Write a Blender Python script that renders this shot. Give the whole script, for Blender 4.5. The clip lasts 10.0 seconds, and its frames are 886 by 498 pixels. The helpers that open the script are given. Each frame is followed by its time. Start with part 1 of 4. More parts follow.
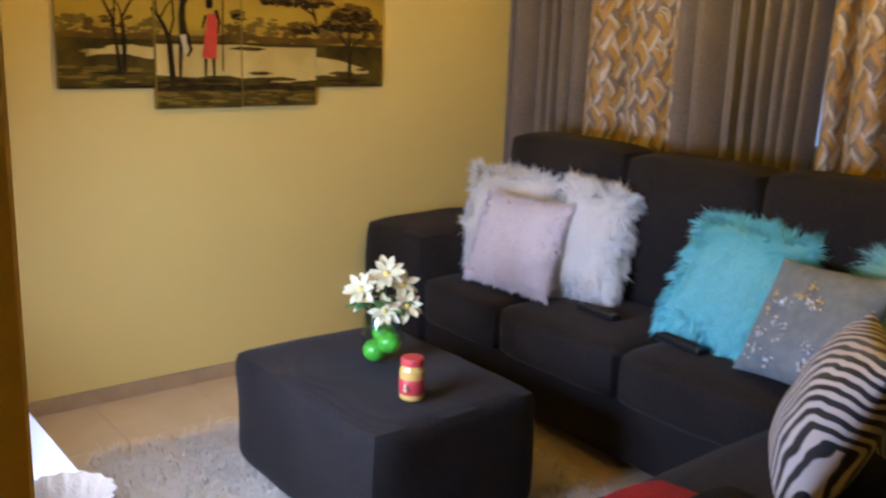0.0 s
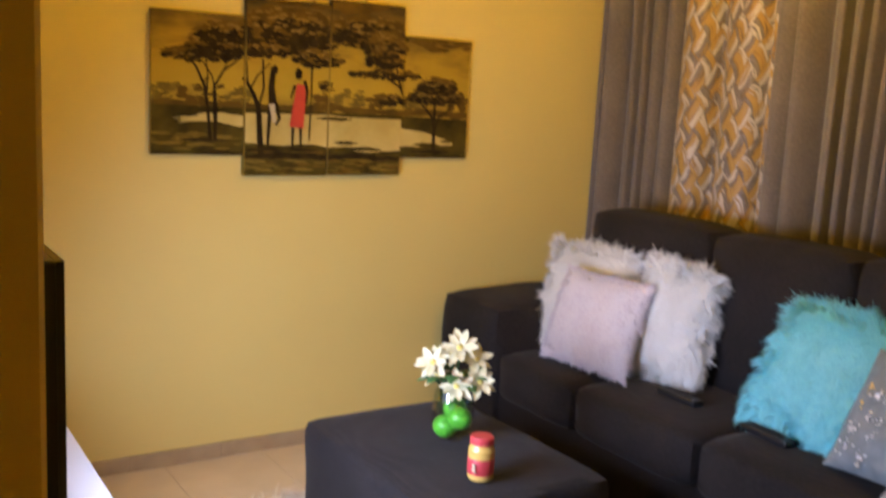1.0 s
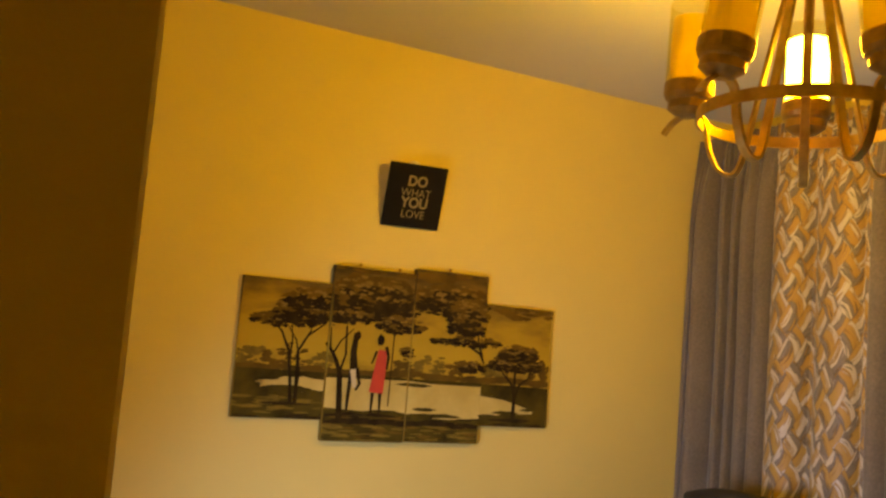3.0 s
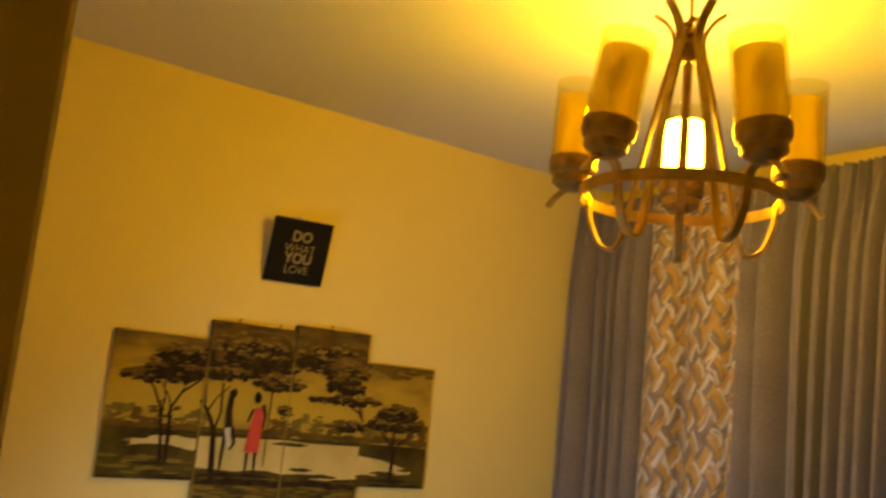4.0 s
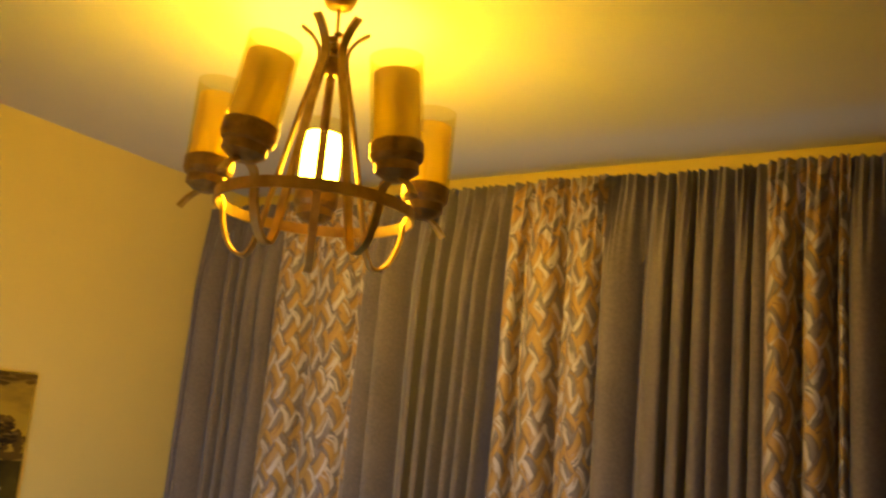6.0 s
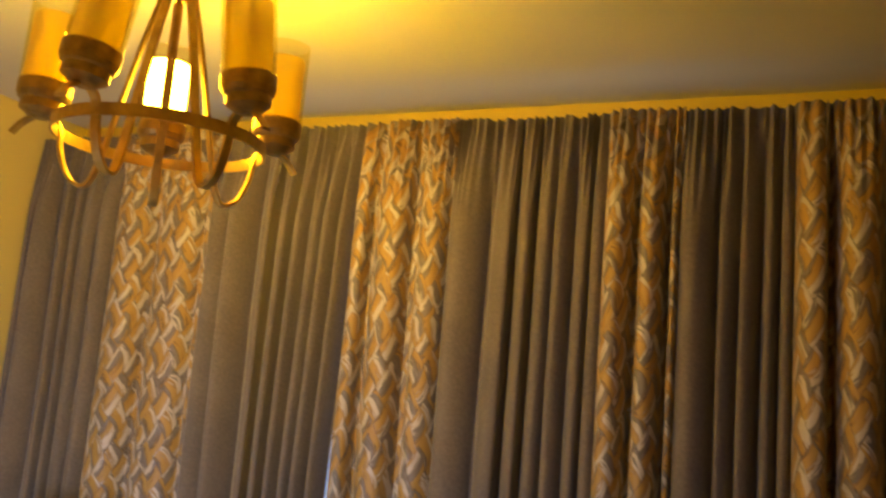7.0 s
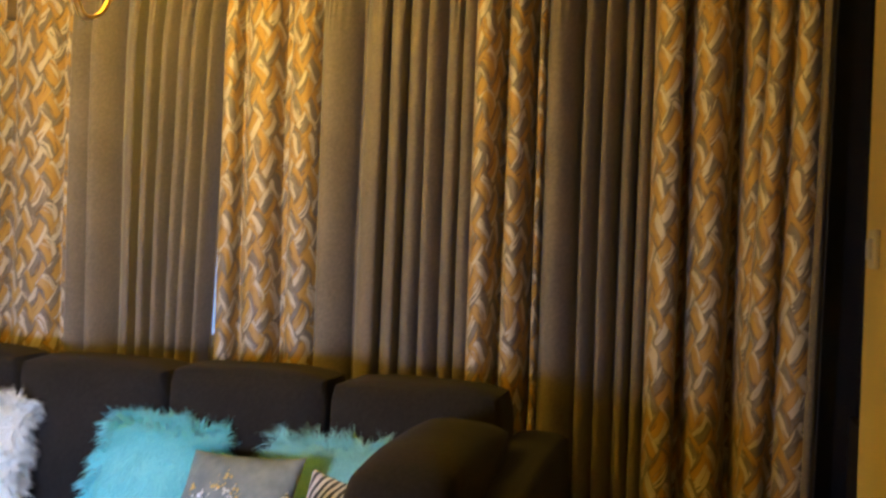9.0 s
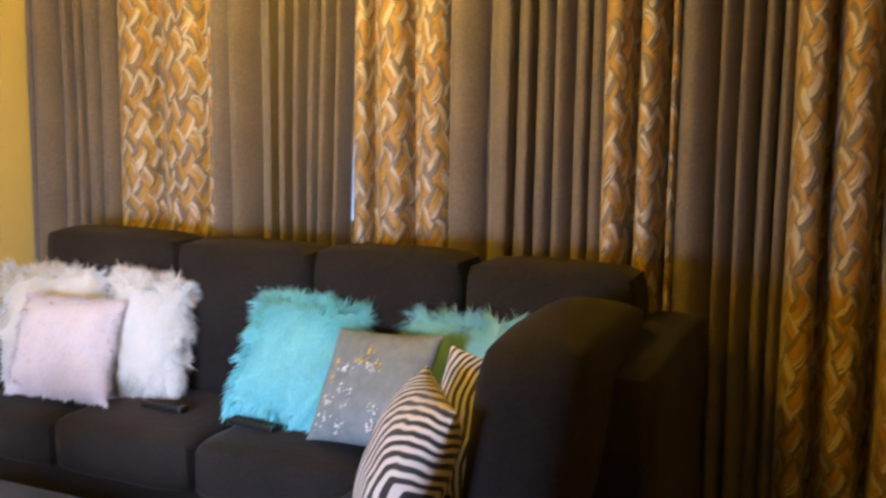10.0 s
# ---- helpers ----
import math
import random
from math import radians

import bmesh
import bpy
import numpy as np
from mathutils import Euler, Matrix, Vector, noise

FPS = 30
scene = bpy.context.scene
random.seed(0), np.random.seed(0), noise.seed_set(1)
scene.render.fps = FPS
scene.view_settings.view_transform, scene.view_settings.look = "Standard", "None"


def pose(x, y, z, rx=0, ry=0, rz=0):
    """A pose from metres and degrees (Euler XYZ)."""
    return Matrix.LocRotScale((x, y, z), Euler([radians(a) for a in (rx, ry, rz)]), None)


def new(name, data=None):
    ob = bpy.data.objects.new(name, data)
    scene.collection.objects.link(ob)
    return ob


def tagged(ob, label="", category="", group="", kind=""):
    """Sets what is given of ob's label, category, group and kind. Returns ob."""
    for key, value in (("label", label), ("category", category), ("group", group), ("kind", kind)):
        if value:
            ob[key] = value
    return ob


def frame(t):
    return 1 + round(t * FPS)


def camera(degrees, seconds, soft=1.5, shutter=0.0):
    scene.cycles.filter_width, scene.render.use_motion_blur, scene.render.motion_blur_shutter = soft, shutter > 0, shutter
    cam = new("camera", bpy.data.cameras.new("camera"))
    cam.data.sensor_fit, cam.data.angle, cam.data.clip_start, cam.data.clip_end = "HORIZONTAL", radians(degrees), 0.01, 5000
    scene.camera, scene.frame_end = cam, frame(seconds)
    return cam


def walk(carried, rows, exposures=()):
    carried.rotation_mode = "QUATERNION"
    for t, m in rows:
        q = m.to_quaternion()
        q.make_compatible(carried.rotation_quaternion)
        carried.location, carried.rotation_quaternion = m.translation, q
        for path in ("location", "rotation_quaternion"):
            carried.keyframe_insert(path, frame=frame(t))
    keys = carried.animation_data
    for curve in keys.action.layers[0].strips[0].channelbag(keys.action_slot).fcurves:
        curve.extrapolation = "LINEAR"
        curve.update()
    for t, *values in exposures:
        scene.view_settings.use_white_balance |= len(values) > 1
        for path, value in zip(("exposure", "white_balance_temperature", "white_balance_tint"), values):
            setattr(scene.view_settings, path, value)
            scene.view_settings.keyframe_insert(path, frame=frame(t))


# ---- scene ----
cam = camera(50.84, 10.0, soft=2.4, shutter=0.4)
# seconds, eye x y z, yaw to the left of north, pitch, roll
PATH = [
    (0, 0.006, 0.000, 1.443, 51.44, -13.03, 1.97),
    (0.3, 0.002, 0.025, 1.435, 54.38, -12.85, 2.16),
    (0.5, 0.004, 0.030, 1.433, 55.05, -13.11, 1.92),
    (1, -0.015, 0.047, 1.448, 56.91, -8.97, 3.01),
    (1.5, -0.022, 0.055, 1.439, 60.89, -2.99, 3.85),
    (2, -0.019, 0.051, 1.425, 62.82, 0.49, 4.16),
    (2.5, -0.047, 0.062, 1.475, 63.87, 4.21, 4.12),
    (4, -0.059, 0.043, 1.568, 55.63, 9.43, 5.59),
    (4.5, -0.079, 0.062, 1.577, 48.41, 11.97, 4.93),
    (5, -0.082, 0.062, 1.579, 42.50, 12.29, 4.40),
    (6.5, -0.082, 0.047, 1.567, 27.98, 11.02, 5.15),
    (7, -0.086, 0.043, 1.558, 23.07, 9.24, 4.55),
    (7.5, -0.077, 0.040, 1.552, 18.75, 7.83, 4.04),
    (8, -0.077, 0.032, 1.544, 14.57, 6.68, 3.32),
    (8.5, -0.066, 0.004, 1.519, 13.35, 3.26, 2.41),
    (9, -0.050, -0.034, 1.493, 15.11, -0.74, 1.92),
    (9.5, -0.037, -0.045, 1.485, 18.98, -4.45, 1.62),
    (10, -0.040, -0.058, 1.461, 23.18, -7.49, 0.66),
]


def aim(x, y, z, yaw, pitch, roll):
    """A camera pose at a place, turned by yaw and pitch, leaning by roll."""
    return pose(x, y, z, 0, 0, yaw) @ pose(0, 0, 0, 90 + pitch) @ pose(0, 0, 0, 0, 0, roll)


walk(cam, [(row[0], aim(*row[1:])) for row in PATH],
     exposures=[(0.0, -1.58, 5850, 0), (1.0, -1.38, 6600, 4), (2.0, -1.18, 7500, 4), (2.5, -1.38, 7500, 3), (4.0, -1.80, 7200, 1), (5.0, -2.12, 6850, 0), (6.5, -1.62, 6700, 0),
                (8.0, -1.34, 6350, -2), (8.5, -1.26, 5950, -3), (9.0, -1.14, 5850, -4), (9.5, -1.08, 6200, -2), (10.0, -0.88, 6350, -1)])

# ---- light: dusk sky, one lit lamp (with the chandelier below) and the television's screen ----
world = bpy.data.worlds.new("dusk")
scene.world = world
world.use_nodes = True
wn = world.node_tree.nodes
sky = wn.new("ShaderNodeTexSky")
sky.sky_type, sky.sun_disc = "NISHITA", False
sky.sun_elevation, sky.sun_rotation = radians(6), radians(200)
world.node_tree.links.new(sky.outputs[0], wn["Background"].inputs[0])
wn["Background"].inputs[1].default_value = 0.10

LAMP_COLOUR = (1.0, 0.73, 0.34)
LAMP_POWER = 300.0
GLOW_POWER = 820.0
SCREEN_COLOUR = (0.60, 0.66, 1.06)
SCREEN_POWER = 136.0
SCREEN_SPREAD = 134.0

# ---- the plan ----
WEST, NORTH, EAST, SOUTH = -3.457, 3.415, 0.33, 0.15
CEILING = 2.729
CURTAIN_Y, CURTAIN_TOP = 3.142, 2.578
LAMP_X, LAMP_Y = -1.548, 1.737


# ---- materials ----
def material(name):
    m = bpy.data.materials.new(name)
    m.use_nodes = True
    return m, m.node_tree.nodes, m.node_tree.links, m.node_tree.nodes["Principled BSDF"]


def surface(name, colour, other=None, rough=0.6, metal=0.0, scale=3.0, grain=120.0, bump=0.1, sheen=0.0, depth=0.004, spread=(0.35, 0.65), gloss=0.5):
    """A surface with slow variation between two colours and a fine grain in its relief."""
    m, n, l, b = material(name)
    other = other or tuple(c * 0.82 for c in colour)
    co = n.new("ShaderNodeTexCoord")
    big = n.new("ShaderNodeTexNoise")
    big.inputs["Scale"].default_value, big.inputs["Detail"].default_value = scale, 6
    l.new(co.outputs["Object"], big.inputs["Vector"])
    ramp = n.new("ShaderNodeValToRGB")
    ramp.color_ramp.elements[0].position, ramp.color_ramp.elements[1].position = spread
    ramp.color_ramp.elements[0].color, ramp.color_ramp.elements[1].color = (*other, 1), (*colour, 1)
    l.new(big.outputs[0], ramp.inputs[0])
    l.new(ramp.outputs[0], b.inputs["Base Color"])
    fine = n.new("ShaderNodeTexNoise")
    fine.inputs["Scale"].default_value, fine.inputs["Detail"].default_value = grain, 3
    l.new(co.outputs["Object"], fine.inputs["Vector"])
    bp = n.new("ShaderNodeBump")
    bp.inputs["Strength"].default_value, bp.inputs["Distance"].default_value = bump, depth
    l.new(fine.outputs[0], bp.inputs["Height"])
    l.new(bp.outputs[0], b.inputs["Normal"])
    b.inputs["Roughness"].default_value, b.inputs["Metallic"].default_value = rough, metal
    b.inputs["Sheen Weight"].default_value = sheen
    b.inputs["Specular IOR Level"].default_value = gloss
    return m


def maths(n, l, op, a, b=None):
    node = n.new("ShaderNodeMath")
    node.operation = op
    for k, v in enumerate((a, b)):
        if v is None:
            continue
        if isinstance(v, (int, float)):
            node.inputs[k].default_value = v
        else:
            l.new(v, node.inputs[k])
    return node.outputs[0]


def weave(name, colour, dark, rough=0.85, size=420.0, strength=0.35, soft=0.3):
    """Woven cloth: crossing threads in the relief, with a heathered colour."""
    m, n, l, b = material(name)
    uv = n.new("ShaderNodeTexCoord")
    waves = []
    for axis in ("X", "Z"):
        w = n.new("ShaderNodeTexWave")
        w.bands_direction, w.inputs["Scale"].default_value, w.inputs["Distortion"].default_value = axis, size / 6, 1.5
        l.new(uv.outputs["Object"], w.inputs["Vector"])
        waves.append(w.outputs[1])
    cloth = maths(n, l, "MULTIPLY", waves[0], waves[1])
    no = n.new("ShaderNodeTexNoise")
    no.inputs["Scale"].default_value, no.inputs["Detail"].default_value = 90, 8
    l.new(uv.outputs["Object"], no.inputs["Vector"])
    slow = n.new("ShaderNodeTexNoise")
    slow.inputs["Scale"].default_value = 4
    l.new(uv.outputs["Object"], slow.inputs["Vector"])
    mix = maths(n, l, "ADD", maths(n, l, "MULTIPLY", no.outputs[0], 0.6), maths(n, l, "MULTIPLY", slow.outputs[0], 0.4))
    ramp = n.new("ShaderNodeValToRGB")
    ramp.color_ramp.elements[0].position, ramp.color_ramp.elements[1].position = 0.35, 0.65
    ramp.color_ramp.elements[0].color, ramp.color_ramp.elements[1].color = (*dark, 1), (*colour, 1)
    l.new(mix, ramp.inputs[0])
    l.new(ramp.outputs[0], b.inputs["Base Color"])
    bp = n.new("ShaderNodeBump")
    bp.inputs["Strength"].default_value, bp.inputs["Distance"].default_value = strength, 0.0015
    l.new(maths(n, l, "ADD", cloth, no.outputs[0]), bp.inputs["Height"])
    l.new(bp.outputs[0], b.inputs["Normal"])
    b.inputs["Roughness"].default_value = rough
    b.inputs["Sheen Weight"].default_value = soft
    b.inputs["Specular IOR Level"].default_value = 0.2
    return m


def braid(name):
    """Printed cloth: columns of slanting brush-stroke blocks in ochre, white, grey and brown; reads the cloth's own UV in metres."""
    m, n, l, b = material(name)
    uv = n.new("ShaderNodeTexCoord")
    wob = n.new("ShaderNodeTexNoise")
    wob.inputs["Scale"].default_value, wob.inputs["Detail"].default_value = 8, 1
    l.new(uv.outputs["UV"], wob.inputs["Vector"])
    sep = n.new("ShaderNodeSeparateXYZ")
    l.new(uv.outputs["UV"], sep.inputs[0])
    u = maths(n, l, "ADD", sep.outputs[0], maths(n, l, "MULTIPLY", maths(n, l, "SUBTRACT", wob.outputs[0], 0.5), 0.03))
    size = 0.055
    vv = maths(n, l, "ADD", maths(n, l, "MULTIPLY", sep.outputs[1], 0.56), maths(n, l, "MULTIPLY", maths(n, l, "SUBTRACT", wob.outputs[0], 0.5), 0.036))
    a = maths(n, l, "DIVIDE", maths(n, l, "ADD", u, vv), size * 1.4142)
    c = maths(n, l, "DIVIDE", maths(n, l, "SUBTRACT", u, vv), size * 1.4142)
    fa, fc = maths(n, l, "FLOOR", a), maths(n, l, "FLOOR", c)
    odd = maths(n, l, "ABSOLUTE", maths(n, l, "MULTIPLY", maths(n, l, "FRACT", maths(n, l, "MULTIPLY", maths(n, l, "ADD", fa, fc), 0.5)), 2.0))
    keep = maths(n, l, "SUBTRACT", 1.0, odd)
    along = maths(n, l, "FRACT", maths(n, l, "ADD", maths(n, l, "MULTIPLY", a, odd), maths(n, l, "MULTIPLY", c, keep)))
    across = maths(n, l, "FRACT", maths(n, l, "ADD", maths(n, l, "MULTIPLY", c, odd), maths(n, l, "MULTIPLY", a, keep)))
    comb = n.new("ShaderNodeCombineXYZ")
    l.new(fa, comb.inputs[0])
    l.new(fc, comb.inputs[1])
    rnd = n.new("ShaderNodeTexWhiteNoise")
    rnd.noise_dimensions = "2D"
    l.new(comb.outputs[0], rnd.inputs["Vector"])
    # brush streaks along the ribbon, bowed a little
    bow = maths(n, l, "MULTIPLY", maths(n, l, "POWER", maths(n, l, "SUBTRACT", along, 0.5), 2.0), 0.5)
    c2 = n.new("ShaderNodeCombineXYZ")
    l.new(maths(n, l, "MULTIPLY", along, 0.9), c2.inputs[0])
    l.new(maths(n, l, "MULTIPLY", maths(n, l, "ADD", across, bow), 7.0), c2.inputs[1])
    l.new(maths(n, l, "MULTIPLY", rnd.outputs[0], 40.0), c2.inputs[2])
    st = n.new("ShaderNodeTexNoise")
    st.inputs["Scale"].default_value, st.inputs["Detail"].default_value = 1.0, 4
    l.new(c2.outputs[0], st.inputs["Vector"])
    streak = maths(n, l, "SUBTRACT", st.outputs[0], 0.5)
    # the ribbon's colour runs from one side to the other, from another start in each piece
    tone = maths(n, l, "FRACT", maths(n, l, "ADD", maths(n, l, "ADD", maths(n, l, "MULTIPLY", maths(n, l, "ADD", across, maths(n, l, "MULTIPLY", bow, 0.4)), 0.95), maths(n, l, "MULTIPLY", streak, 0.9)), maths(n, l, "MULTIPLY", rnd.outputs[0], 1.0)))
    body = n.new("ShaderNodeValToRGB")
    stops = [(0.0, (0.37, 0.22, 0.045)), (0.22, (0.41, 0.25, 0.06)), (0.30, (0.24, 0.15, 0.06)), (0.36, (0.52, 0.46, 0.37)), (0.56, (0.48, 0.42, 0.33)), (0.62, (0.13, 0.11, 0.092)), (0.80, (0.20, 0.165, 0.13)), (0.88, (0.10, 0.065, 0.03)), (0.94, (0.32, 0.18, 0.035)), (1.0, (0.37, 0.22, 0.045))]
    e = body.color_ramp.elements
    e[0].position, e[0].color = stops[0][0], (*stops[0][1], 1)
    e[1].position, e[1].color = stops[-1][0], (*stops[-1][1], 1)
    for p, q in stops[1:-1]:
        e.new(p).color = (*q, 1)
    l.new(tone, body.inputs[0])
    # dark gaps where a ribbon ends and dips under the next
    rim = maths(n, l, "ADD", maths(n, l, "POWER", maths(n, l, "ABSOLUTE", maths(n, l, "SUBTRACT", maths(n, l, "MULTIPLY", across, 2.0), 1.0)), 7.0),
                maths(n, l, "MULTIPLY", maths(n, l, "POWER", maths(n, l, "ABSOLUTE", maths(n, l, "SUBTRACT", maths(n, l, "MULTIPLY", along, 2.0), 1.0)), 5.0), 0.9))
    edge = n.new("ShaderNodeValToRGB")
    edge.color_ramp.elements[0].position, edge.color_ramp.elements[0].color = 0.40, (0, 0, 0, 1)
    edge.color_ramp.elements[1].position, edge.color_ramp.elements[1].color = 1.0, (0.42, 0.42, 0.42, 1)
    l.new(maths(n, l, "MULTIPLY", maths(n, l, "ADD", rim, maths(n, l, "MULTIPLY", streak, 0.9)), 0.8), edge.inputs[0])
    ramp = n.new("ShaderNodeMixRGB")
    l.new(edge.outputs[0], ramp.inputs[0])
    l.new(body.outputs[0], ramp.inputs[1])
    ramp.inputs[2].default_value = (0.075, 0.055, 0.035, 1)
    l.new(ramp.outputs[0], b.inputs["Base Color"])
    th = n.new("ShaderNodeTexNoise")
    th.inputs["Scale"].default_value = 500
    l.new(uv.outputs["UV"], th.inputs["Vector"])
    bp = n.new("ShaderNodeBump")
    bp.inputs["Strength"].default_value, bp.inputs["Distance"].default_value = 0.25, 0.001
    l.new(th.outputs[0], bp.inputs["Height"])
    l.new(bp.outputs[0], b.inputs["Normal"])
    b.inputs["Roughness"].default_value = 0.55
    b.inputs["Sheen Weight"].default_value = 0.2
    return m


def stripes(name, knee=0.0):
    """Black and white zebra stripes that arch round the edge of a pillow, then run down beside it; reads the pillow's own coordinates."""
    m, n, l, b = material(name)
    co = n.new("ShaderNodeTexCoord")
    slow = n.new("ShaderNodeTexNoise")
    slow.inputs["Scale"].default_value, slow.inputs["Detail"].default_value = 7, 2
    l.new(co.outputs["Object"], slow.inputs["Vector"])
    sep = n.new("ShaderNodeSeparateXYZ")
    l.new(co.outputs["Object"], sep.inputs[0])
    away = maths(n, l, "MULTIPLY", maths(n, l, "SUBTRACT", 0.205, sep.outputs[0]), 0.75)
    rise = maths(n, l, "MAXIMUM", maths(n, l, "SUBTRACT", sep.outputs[2], knee), 0.0)
    ring = maths(n, l, "SQRT", maths(n, l, "ADD", maths(n, l, "MULTIPLY", away, away), maths(n, l, "MULTIPLY", rise, rise)))
    height = maths(n, l, "ADD", ring, maths(n, l, "MULTIPLY", slow.outputs[0], 0.05))
    band = maths(n, l, "ADD", maths(n, l, "MULTIPLY", maths(n, l, "SINE", maths(n, l, "MULTIPLY", height, 270.0)), 0.5), 0.5)
    ramp = n.new("ShaderNodeValToRGB")
    ramp.color_ramp.elements[0].position, ramp.color_ramp.elements[1].position = 0.47, 0.57
    ramp.color_ramp.elements[0].color, ramp.color_ramp.elements[1].color = (0.012, 0.010, 0.010, 1), (0.70, 0.66, 0.61, 1)
    l.new(band, ramp.inputs[0])
    l.new(ramp.outputs[0], b.inputs["Base Color"])
    no = n.new("ShaderNodeTexNoise")
    no.inputs["Scale"].default_value = 300
    l.new(co.outputs["Object"], no.inputs["Vector"])
    bp = n.new("ShaderNodeBump")
    bp.inputs["Strength"].default_value, bp.inputs["Distance"].default_value = 0.3, 0.002
    l.new(no.outputs[0], bp.inputs["Height"])
    l.new(bp.outputs[0], b.inputs["Normal"])
    b.inputs["Roughness"].default_value = 0.7
    b.inputs["Sheen Weight"].default_value = 0.3
    return m


def fur(name, colour, dark, lets=0.15, relief=0.5):
    """Hair that scatters light and lets some through."""
    m, n, l, b = material(name)
    co = n.new("ShaderNodeTexCoord")
    big = n.new("ShaderNodeTexNoise")
    big.inputs["Scale"].default_value, big.inputs["Detail"].default_value = 16, 4
    l.new(co.outputs["Object"], big.inputs["Vector"])
    ramp = n.new("ShaderNodeValToRGB")
    ramp.color_ramp.elements[0].position, ramp.color_ramp.elements[1].position = 0.35, 0.65
    ramp.color_ramp.elements[0].color, ramp.color_ramp.elements[1].color = (*dark, 1), (*colour, 1)
    isle = n.new("ShaderNodeNewGeometry")
    l.new(maths(n, l, "ADD", maths(n, l, "MULTIPLY", big.outputs[0], 0.6), maths(n, l, "MULTIPLY", isle.outputs["Random Per Island"], 0.4)), ramp.inputs[0])
    l.new(ramp.outputs[0], b.inputs["Base Color"])
    lock = n.new("ShaderNodeTexNoise")
    lock.inputs["Scale"].default_value, lock.inputs["Detail"].default_value, lock.inputs["Distortion"].default_value = 55, 4, 1.2
    l.new(co.outputs["Object"], lock.inputs["Vector"])
    bp = n.new("ShaderNodeBump")
    bp.inputs["Strength"].default_value, bp.inputs["Distance"].default_value = relief, 0.012
    l.new(lock.outputs[0], bp.inputs["Height"])
    l.new(bp.outputs[0], b.inputs["Normal"])
    b.inputs["Roughness"].default_value = 0.7
    b.inputs["Sheen Weight"].default_value = 0.5
    soft = n.new("ShaderNodeBsdfTranslucent")
    l.new(ramp.outputs[0], soft.inputs[0])
    mix = n.new("ShaderNodeMixShader")
    mix.inputs[0].default_value = lets
    l.new(b.outputs[0], mix.inputs[1])
    l.new(soft.outputs[0], mix.inputs[2])
    l.new(mix.outputs[0], n["Material Output"].inputs[0])
    return m


def frosted(name, tint, see_through=0.3):
    """A frosted film: scatters most light onwards and lets some straight through."""
    m, n, l, b = material(name)
    scatter = n.new("ShaderNodeBsdfTranslucent")
    scatter.inputs[0].default_value = (*tint, 1)
    see = n.new("ShaderNodeBsdfTransparent")
    see.inputs[0].default_value = (*tint, 1)
    mix = n.new("ShaderNodeMixShader")
    mix.inputs[0].default_value = see_through
    l.new(scatter.outputs[0], mix.inputs[1])
    l.new(see.outputs[0], mix.inputs[2])
    b.inputs["Base Color"].default_value, b.inputs["Roughness"].default_value = (*tint, 1), 0.5
    coat = n.new("ShaderNodeMixShader")
    coat.inputs[0].default_value = 0.25
    l.new(mix.outputs[0], coat.inputs[1])
    l.new(b.outputs[0], coat.inputs[2])
    l.new(coat.outputs[0], n["Material Output"].inputs[0])
    return m


def thin_glass(name, tint, gloss=0.10, rough=0.05):
    """A thin glass wall: tinted see-through with a glossy coat."""
    m, n, l, b = material(name)
    see = n.new("ShaderNodeBsdfTransparent")
    see.inputs[0].default_value = (*tint, 1)
    shine = n.new("ShaderNodeBsdfGlossy")
    shine.inputs["Roughness"].default_value = rough
    mix = n.new("ShaderNodeMixShader")
    mix.inputs[0].default_value = gloss
    l.new(see.outputs[0], mix.inputs[1])
    l.new(shine.outputs[0], mix.inputs[2])
    l.new(mix.outputs[0], n["Material Output"].inputs[0])
    return m


def clear(name, tint, rough=0.02):
    m, n, l, b = material(name)
    b.inputs["Base Color"].default_value = (*tint, 1)
    b.inputs["Transmission Weight"].default_value = 1.0
    b.inputs["Roughness"].default_value = rough
    b.inputs["IOR"].default_value = 1.45
    return m


def glow(name, colour, power):
    m, n, l, b = material(name)
    b.inputs["Base Color"].default_value = (*colour, 1)
    b.inputs["Emission Color"].default_value = (*colour, 1)
    b.inputs["Emission Strength"].default_value = power
    return m


WALL = surface("cream_paint", (0.765, 0.605, 0.195), (0.725, 0.57, 0.18), 0.55, scale=1.3, grain=160, bump=0.12, depth=0.002)
CEIL = surface("white_ceiling_paint", (0.74, 0.70, 0.58), (0.70, 0.66, 0.54), 0.8, scale=0.9, grain=90, bump=0.1)
FLOOR_TILE = surface("beige_floor_tile", (0.68, 0.545, 0.35), (0.61, 0.48, 0.29), 0.3, scale=5, grain=60, bump=0.05)
GROUT = surface("grout", (0.50, 0.38, 0.23), rough=0.9)
SKIRT = surface("skirting_tile", (0.42, 0.31, 0.17), (0.35, 0.25, 0.135), 0.4, scale=9, grain=80, bump=0.05)
SOFA = weave("charcoal_weave", (0.0190, 0.0152, 0.0140), (0.0092, 0.0074, 0.0068), soft=0.04)
PIPE = surface("charcoal_seam", (0.014, 0.013, 0.015), rough=0.9)
GREY = weave("grey_curtain_cloth", (0.182, 0.152, 0.123), (0.120, 0.100, 0.081), rough=0.7, strength=0.3)
BRAID = braid("ochre_braid_print")
ZEBRA = stripes("zebra_plush")
ZEBRA_TALL = stripes("zebra_plush_tall", 0.14)
FUR_WHITE = fur("white_fur", (0.98, 0.96, 0.90), (0.94, 0.92, 0.85), 0.4, 0.15)
FUR_TEAL = fur("turquoise_fur", (0.38, 0.87, 0.89), (0.29, 0.77, 0.81), 0.35, 0.3)
